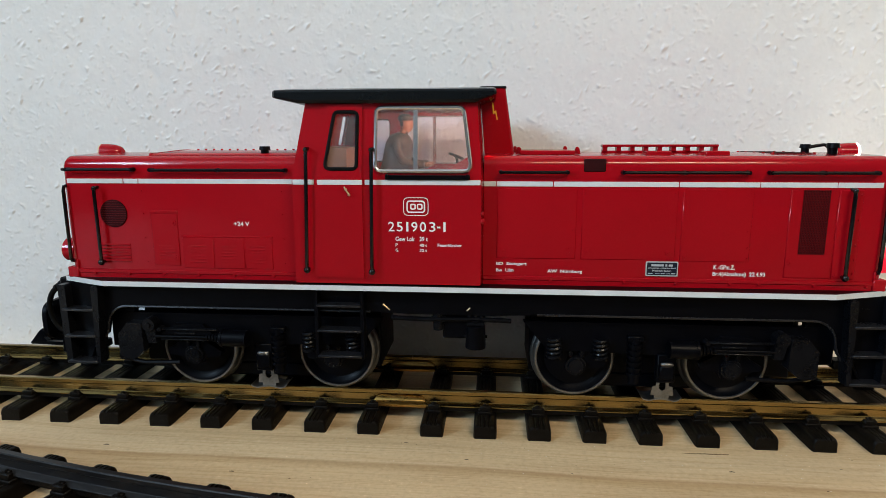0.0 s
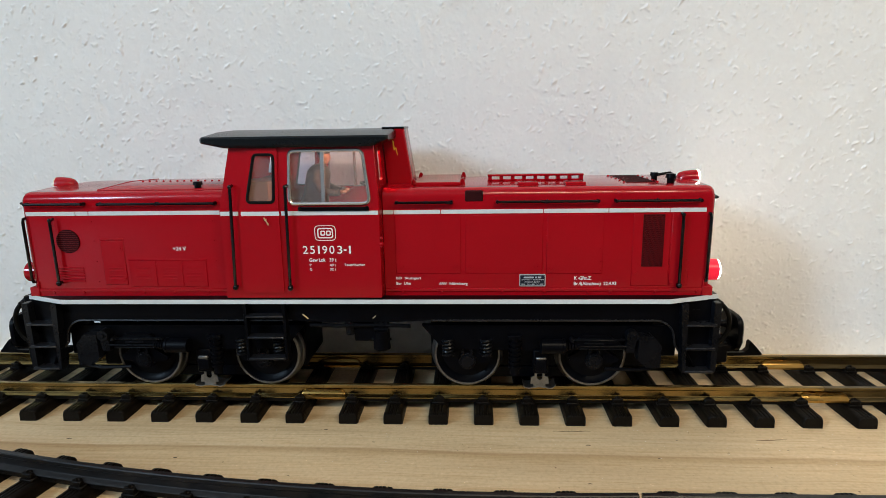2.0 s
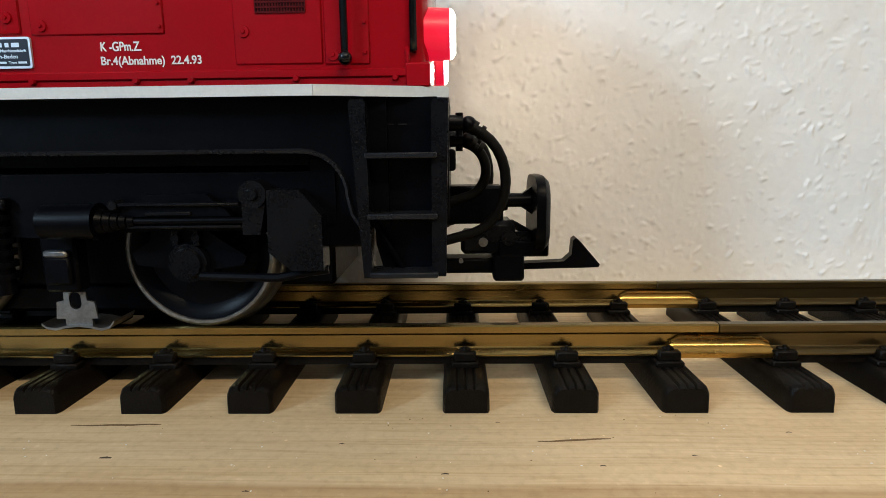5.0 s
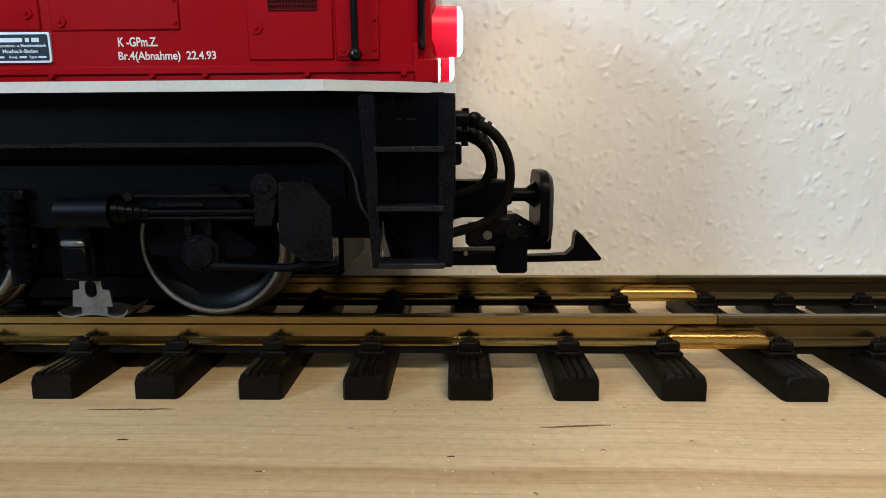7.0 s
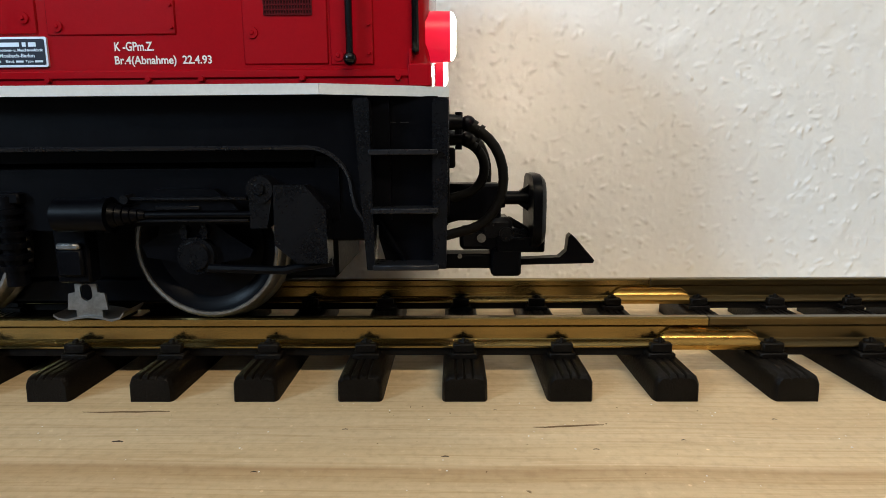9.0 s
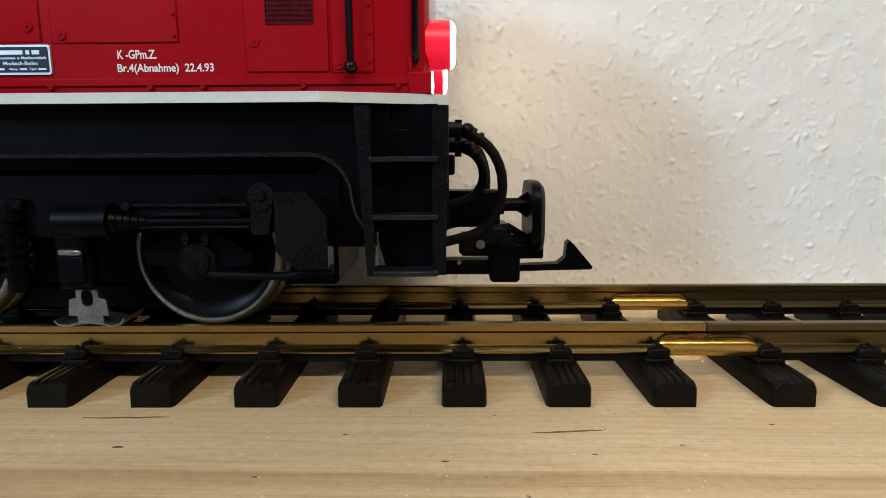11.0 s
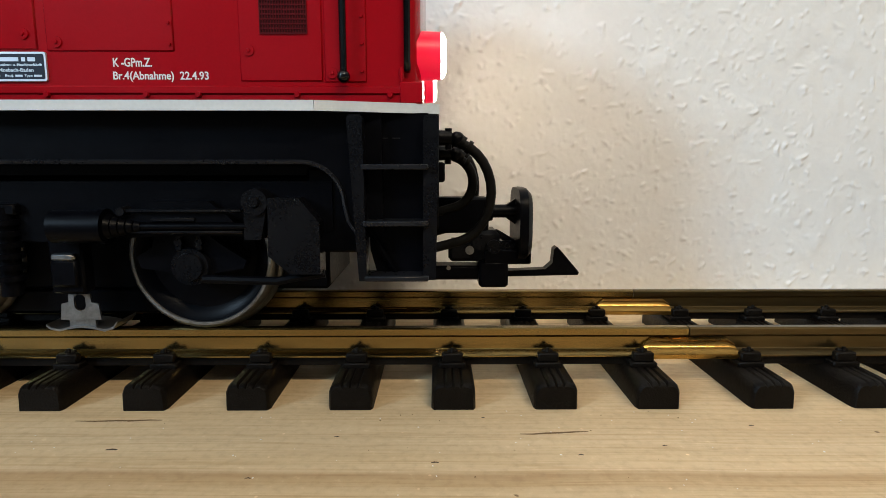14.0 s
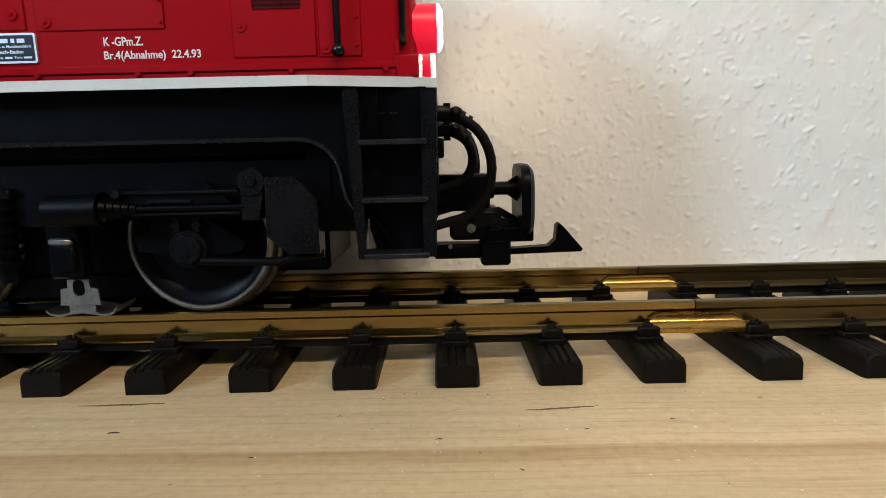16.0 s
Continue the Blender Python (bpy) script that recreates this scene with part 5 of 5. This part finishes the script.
        pierced(bm, [(sx - 5.4, 21.4), (sx + 5.4, 21.4), (sx + 4.9, 25.8), (sx + 3.0, 26.2), (sx + 2.9, 28.4), (sx - 2.9, 28.4), (sx - 3.0, 26.2), (sx - 4.9, 25.8)], [hole],
                lambda a, b: (a, y - s * 0.3 + s * 2.4, b), lambda a, b: (a, y + s * 2.8, b))
        prof = [(-9.6, 20.6), (-8.4, 19.6), (-6.0, 19.2), (-3.0, 19.9), (0, 20.2), (3.0, 19.8), (6.0, 19.1), (8.2, 19.7), (9.4, 21.2)]
        prism(bm, [(sx + a, b - 1.0) for a, b in prof] + [(sx + a, b - 0.4) for a, b in reversed(prof)], "y", s * 21.5, s * 31.8)
        box(bm, sx - 3.5, sx + 3.5, s * 30.2, s * 31.2, 19.0, 21.8)
        part("pickup_shoe", bm, STEEL, holder, "bright bent-metal pick-up shoe")
    bm = bmesh.new()
    a, b = sorted((inn - o * 22, end + o * 34))
    box(bm, a, b, -19.5, 19.5, 27, 60, 1.0)
    gearbox = part("gearbox", bm, BLACK, loco, "black motor block")
    a, b = sorted((inn - o * 8, end + o * 4))
    bm = bmesh.new()
    box(bm, a, b, -18.5, 18.5, 19.5, 27.2, 1.0)
    part("gearbox_cover", bm, BLACK, gearbox)


bogie(-210.0, -136.5, 1)
bogie(-331.0, -404.5, -1)

# gear between the bogies
bm = bmesh.new()
box(bm, -275, -262, -38, -30, 50, 63, 0.8)
part("air_tank", bm, BLACK, loco, "black box below the frame")
bm = bmesh.new()
rod(bm, (-259, -38, 46), (-259, -38, 57), 5.0, 4.6, 16)
rod(bm, (-259, -38, 57), (-259, -38, 60), 3.2, 3.2, 12)
rod(bm, (-263, -40, 58), (-255, -40, 58), 1.4, 1.4, 8)
part("air_valve", bm, BLACK, loco, "black round valve")
bm = bmesh.new()
tube(bm, [(-300, -39.5, 60.5), (-284, -39.5, 60), (-262, -39.5, 60.5), (-242, -39.5, 60)], 1.2, 8)
part("pipe", bm, BLACK, loco)


# second valve and the small cock levers on the pipe
bm = bmesh.new()
rod(bm, (-277, -37.5, 54.5), (-277, -37.5, 63.0), 2.6, 3.0, 14)
rod(bm, (-277, -37.5, 63.0), (-277, -37.5, 66.5), 1.6, 1.6, 10)
rod(bm, (-280.5, -39.0, 60.3), (-273.5, -39.0, 60.3), 1.3, 1.3, 10)
part("air_valve", bm, BLACKEDGE, loco, "black round valve")
bm = bmesh.new()
rod(bm, (-263.5, -38, 61.0), (-254.5, -38, 61.0), 1.1, 1.1, 10)
for x in (-262.0, -259.0, -256.0):
    rod(bm, (x, -39, 60.5), (x, -39, 64.5), 1.0, 0.8, 10)
rod(bm, (-264.6, -38, 51.5), (-253.4, -38, 51.5), 0.8, 0.8, 8)
part("valve_fitting", bm, BLACKEDGE, loco, "black valve fittings")
for xa, za, xb, zb in ((-303.6, 67.4, -300.4, 64.6), (-263.2, 65.0, -261.6, 66.4)):
    bm = bmesh.new()
    tube(bm, [(xa, -40.8, za), (xb, -40.8, zb)], 0.35, 6)
    part("cock_lever", bm, HANDLE, loco, "small pale metal cock lever")


def coupling(x, o):
    """Buffer beam, centre buffer, hook coupling and hoses at one end."""
    bm = bmesh.new()
    box(bm, x - o * (4 if o > 0 else 14), x, -36 if o > 0 else -30, 36 if o > 0 else 30, 46, 75.0, 0.6)
    beam = part("buffer_beam", bm, BLACK, loco, "black buffer beam")
    bm = bmesh.new()
    box(bm, x - o * 1, x + o * 15.5, -5, 5, 41.5, 52.6, 0.8)
    rod(bm, (x + o * 15, 0, 48.2), (x + o * 17, 0, 48.2), 3.6, 3.2, 18)
    rod(bm, (x + o * 16, 0, 48.0), (x + o * 25, 0, 48.0), 2.1, 2.1, 16)
    prism(bm, [(x + o * 20, 46.8), (x + o * 20, 49.0), (x + o * 25.5, 53.0), (x + o * 25.5, 43.0)], "y", -1.2, 1.2)
    buffer = part("centre_buffer", bm, BLACK, loco, "black centre buffer")
    bm = bmesh.new()
    out = rounded([(-13, 33.5), (13, 33.5), (13, 55.6), (-13, 55.6)], 8.0, 8)
    rings = []
    for dx, k in ((24.2, 0.98), (25.6, 1.0), (26.8, 0.99), (28.2, 0.86), (28.9, 0.5), (29.1, 0.1)):
        rings.append([bm.verts.new((x + o * dx, y * k, 44.5 + (z - 44.5) * k)) for y, z in out])
    n = len(out)
    for p, q in zip(rings, rings[1:]):
        for i in range(n):
            bm.faces.new((p[i], p[(i + 1) % n], q[(i + 1) % n], q[i]))
    bm.faces.new(rings[0])
    bm.faces.new(rings[-1])
    part("buffer_plate", bm, BLACK, buffer)
    bm = bmesh.new()
    box(bm, x + o * 12.5, x + o * 21.6, -7, 7, 24.6, 33.0, 0.8)
    coupler = part("coupler", bm, BLACK, loco, "black hook-and-loop coupler")
    bm = bmesh.new()
    box(bm, x - o * 2, x + o * 13, -4, 4, 26.5, 31.0, 0.6)
    part("drawbar", bm, BLACK, coupler)
    bm = bmesh.new()
    rod(bm, (x + o * 12, -6.0, 36), (x + o * 12, 6.0, 36), 3.0, 3.0, 14)
    part("pivot", bm, BLACK, coupler)
    for y in (-6, 6):
        bm = bmesh.new()
        box(bm, x + o * 14, x + o * 28.5, y - 1, y + 1, 32.0, 36.5, 0.4)
        part("loop_arm", bm, BLACK, coupler)
    bm = bmesh.new()
    box(bm, x + o * 26.5, x + o * 28.6, -7, 7, 32.0, 36.5, 0.4)
    part("loop_end", bm, BLACK, coupler)
    bm = bmesh.new()
    box(bm, x + o * 3, x + o * 24, -5.5, 5.5, 32.5, 39.0, 1.2)
    part("spring_housing", bm, BLACKEDGE, coupler)
    bm = bmesh.new()
    box(bm, x + o * 9, x + o * 19, -6.2, 6.2, 35.0, 42.5, 1.5)
    part("spring_cover", bm, BLACKEDGE, coupler)
    bm = bmesh.new()
    rod(bm, (x + o * 17, -7.4, 37.5), (x + o * 17, 7.4, 37.5), 2.2, 2.2, 14)
    part("pin", bm, BLACKEDGE, coupler)
    bm = bmesh.new()
    prism(bm, [(x + o * 20, 29.0), (x + o * 34, 29.6), (x + o * 36.2, 31.6), (x + o * 36.6, 36.0), (x + o * 37.5, 36.8), (x + o * 38.8, 35.6), (x + o * 44.8, 28.6), (x + o * 44.4, 27.7), (x + o * 20, 27.2)], "y", -2.2, 2.2)
    part("hook", bm, BLACK, coupler)
    bm = bmesh.new()
    rod(bm, (x + o * 9.5, -7.4, 36.5), (x + o * 9.5, -5.5, 36.5), 1.4, 1.1, 10)
    rod(bm, (x + o * 3, -7.6, 31.0), (x + o * 3, -5.5, 31.0), 0.7, 0.5, 8)
    part("screw", bm, STEEL, coupler, "bright steel screw")
    bm = bmesh.new()
    tube(bm, [(x + o * 10, -4, 36), (x + o * 14, -4, 41), (x + o * 18, -3, 41.5), (x + o * 23, -2, 38.5), (x + o * 26, -2, 35)], 1.1, 8)
    part("spring_wire", bm, BLACK, coupler)
    for y, reach, z0, z1 in ((-22, 13.2, 70.0, 41.5), (-15, 8.6, 66.0, 51.0), (20, 11.5, 70.0, 41.0)):
        bm = bmesh.new()
        rod(bm, (x - o, y, z0), (x + o * 3.5, y, z0), 2.2, 2.0, 12)
        rod(bm, (x + o * 2.6, y, z0 - 3.2), (x + o * 2.6, y, z0 + 2.6), 1.0, 1.0, 8)
        ball(bm, (x + o * 5.0, y, z0 - 0.4), 2.2)
        part("hose_cock", bm, BLACK, beam)
        pts = [(x + o * 5, y, z0 - 0.6)]
        zc = (z0 + z1) / 2
        for k in range(13):
            a = radians(75 - 150 * k / 12)
            pts.append((x + o * (3 + (reach - 2) * math.cos(a) * 1.05), y + 2.5 * k / 12, zc - 1 + (z0 - z1) / 2 * math.sin(a)))
        pts.append((x - o * 1.0, y + 3.5, z1 - 2.5))
        pts.append((x - o * 8.0, y + 4.0, z1 - 3.5))
        bm = bmesh.new()
        tube(bm, pts, 1.4, 10)
        for k in (0, 1):
            rod(bm, (x + o * (6.0 + k * 1.8), y, z0 - 1.0 - k * 1.2), (x + o * (7.0 + k * 1.8), y, z0 - 1.6 - k * 1.2), 1.9, 1.9, 10)
        part("brake_hose", bm, RUBBER, beam, "black curved rubber brake hose")
    bm = bmesh.new()
    box(bm, x - 0.5, x + o * 1.6, -26, -22.4, 58.0, 63.4, 0.5)
    part("socket", bm, BLACK, beam)


for x0, x1 in ((-87.8, -83.6), (-82.6, -80.6)):
    bar("small_print", x0, x1, 69.2, 69.45, -38.85, loco, OLDRAIL)
coupling(-71.0, 1)
coupling(-476.5, -1)


# crumbs and dust on the board, too small to count
def crumbs(name, count, size, mat, label, seed):
    rng = random.Random(seed)
    bm = bmesh.new()
    for _ in range(count):
        x, y = rng.uniform(-330, 70), -43 - abs(rng.gauss(0, 26))
        r = rng.uniform(*size)
        turn = Matrix.Rotation(rng.uniform(0, 6.28), 3, "Z").to_quaternion()
        bmesh.ops.create_icosphere(bm, subdivisions=1, radius=r, matrix=Matrix.LocRotScale((x, y, r * 0.35), turn, (rng.uniform(0.8, 1.7), 1.0, 0.6)))
    solid(name, bm, mat, label, "dust", "stuff", sharp=10)


crumbs("pale_crumbs", 120, (0.08, 0.20), PRINT, "fine pale dust and crumbs on the pine board", 3)
crumbs("dark_crumbs", 60, (0.08, 0.19), SCRATCH, "fine dark crumbs on the pine board", 5)
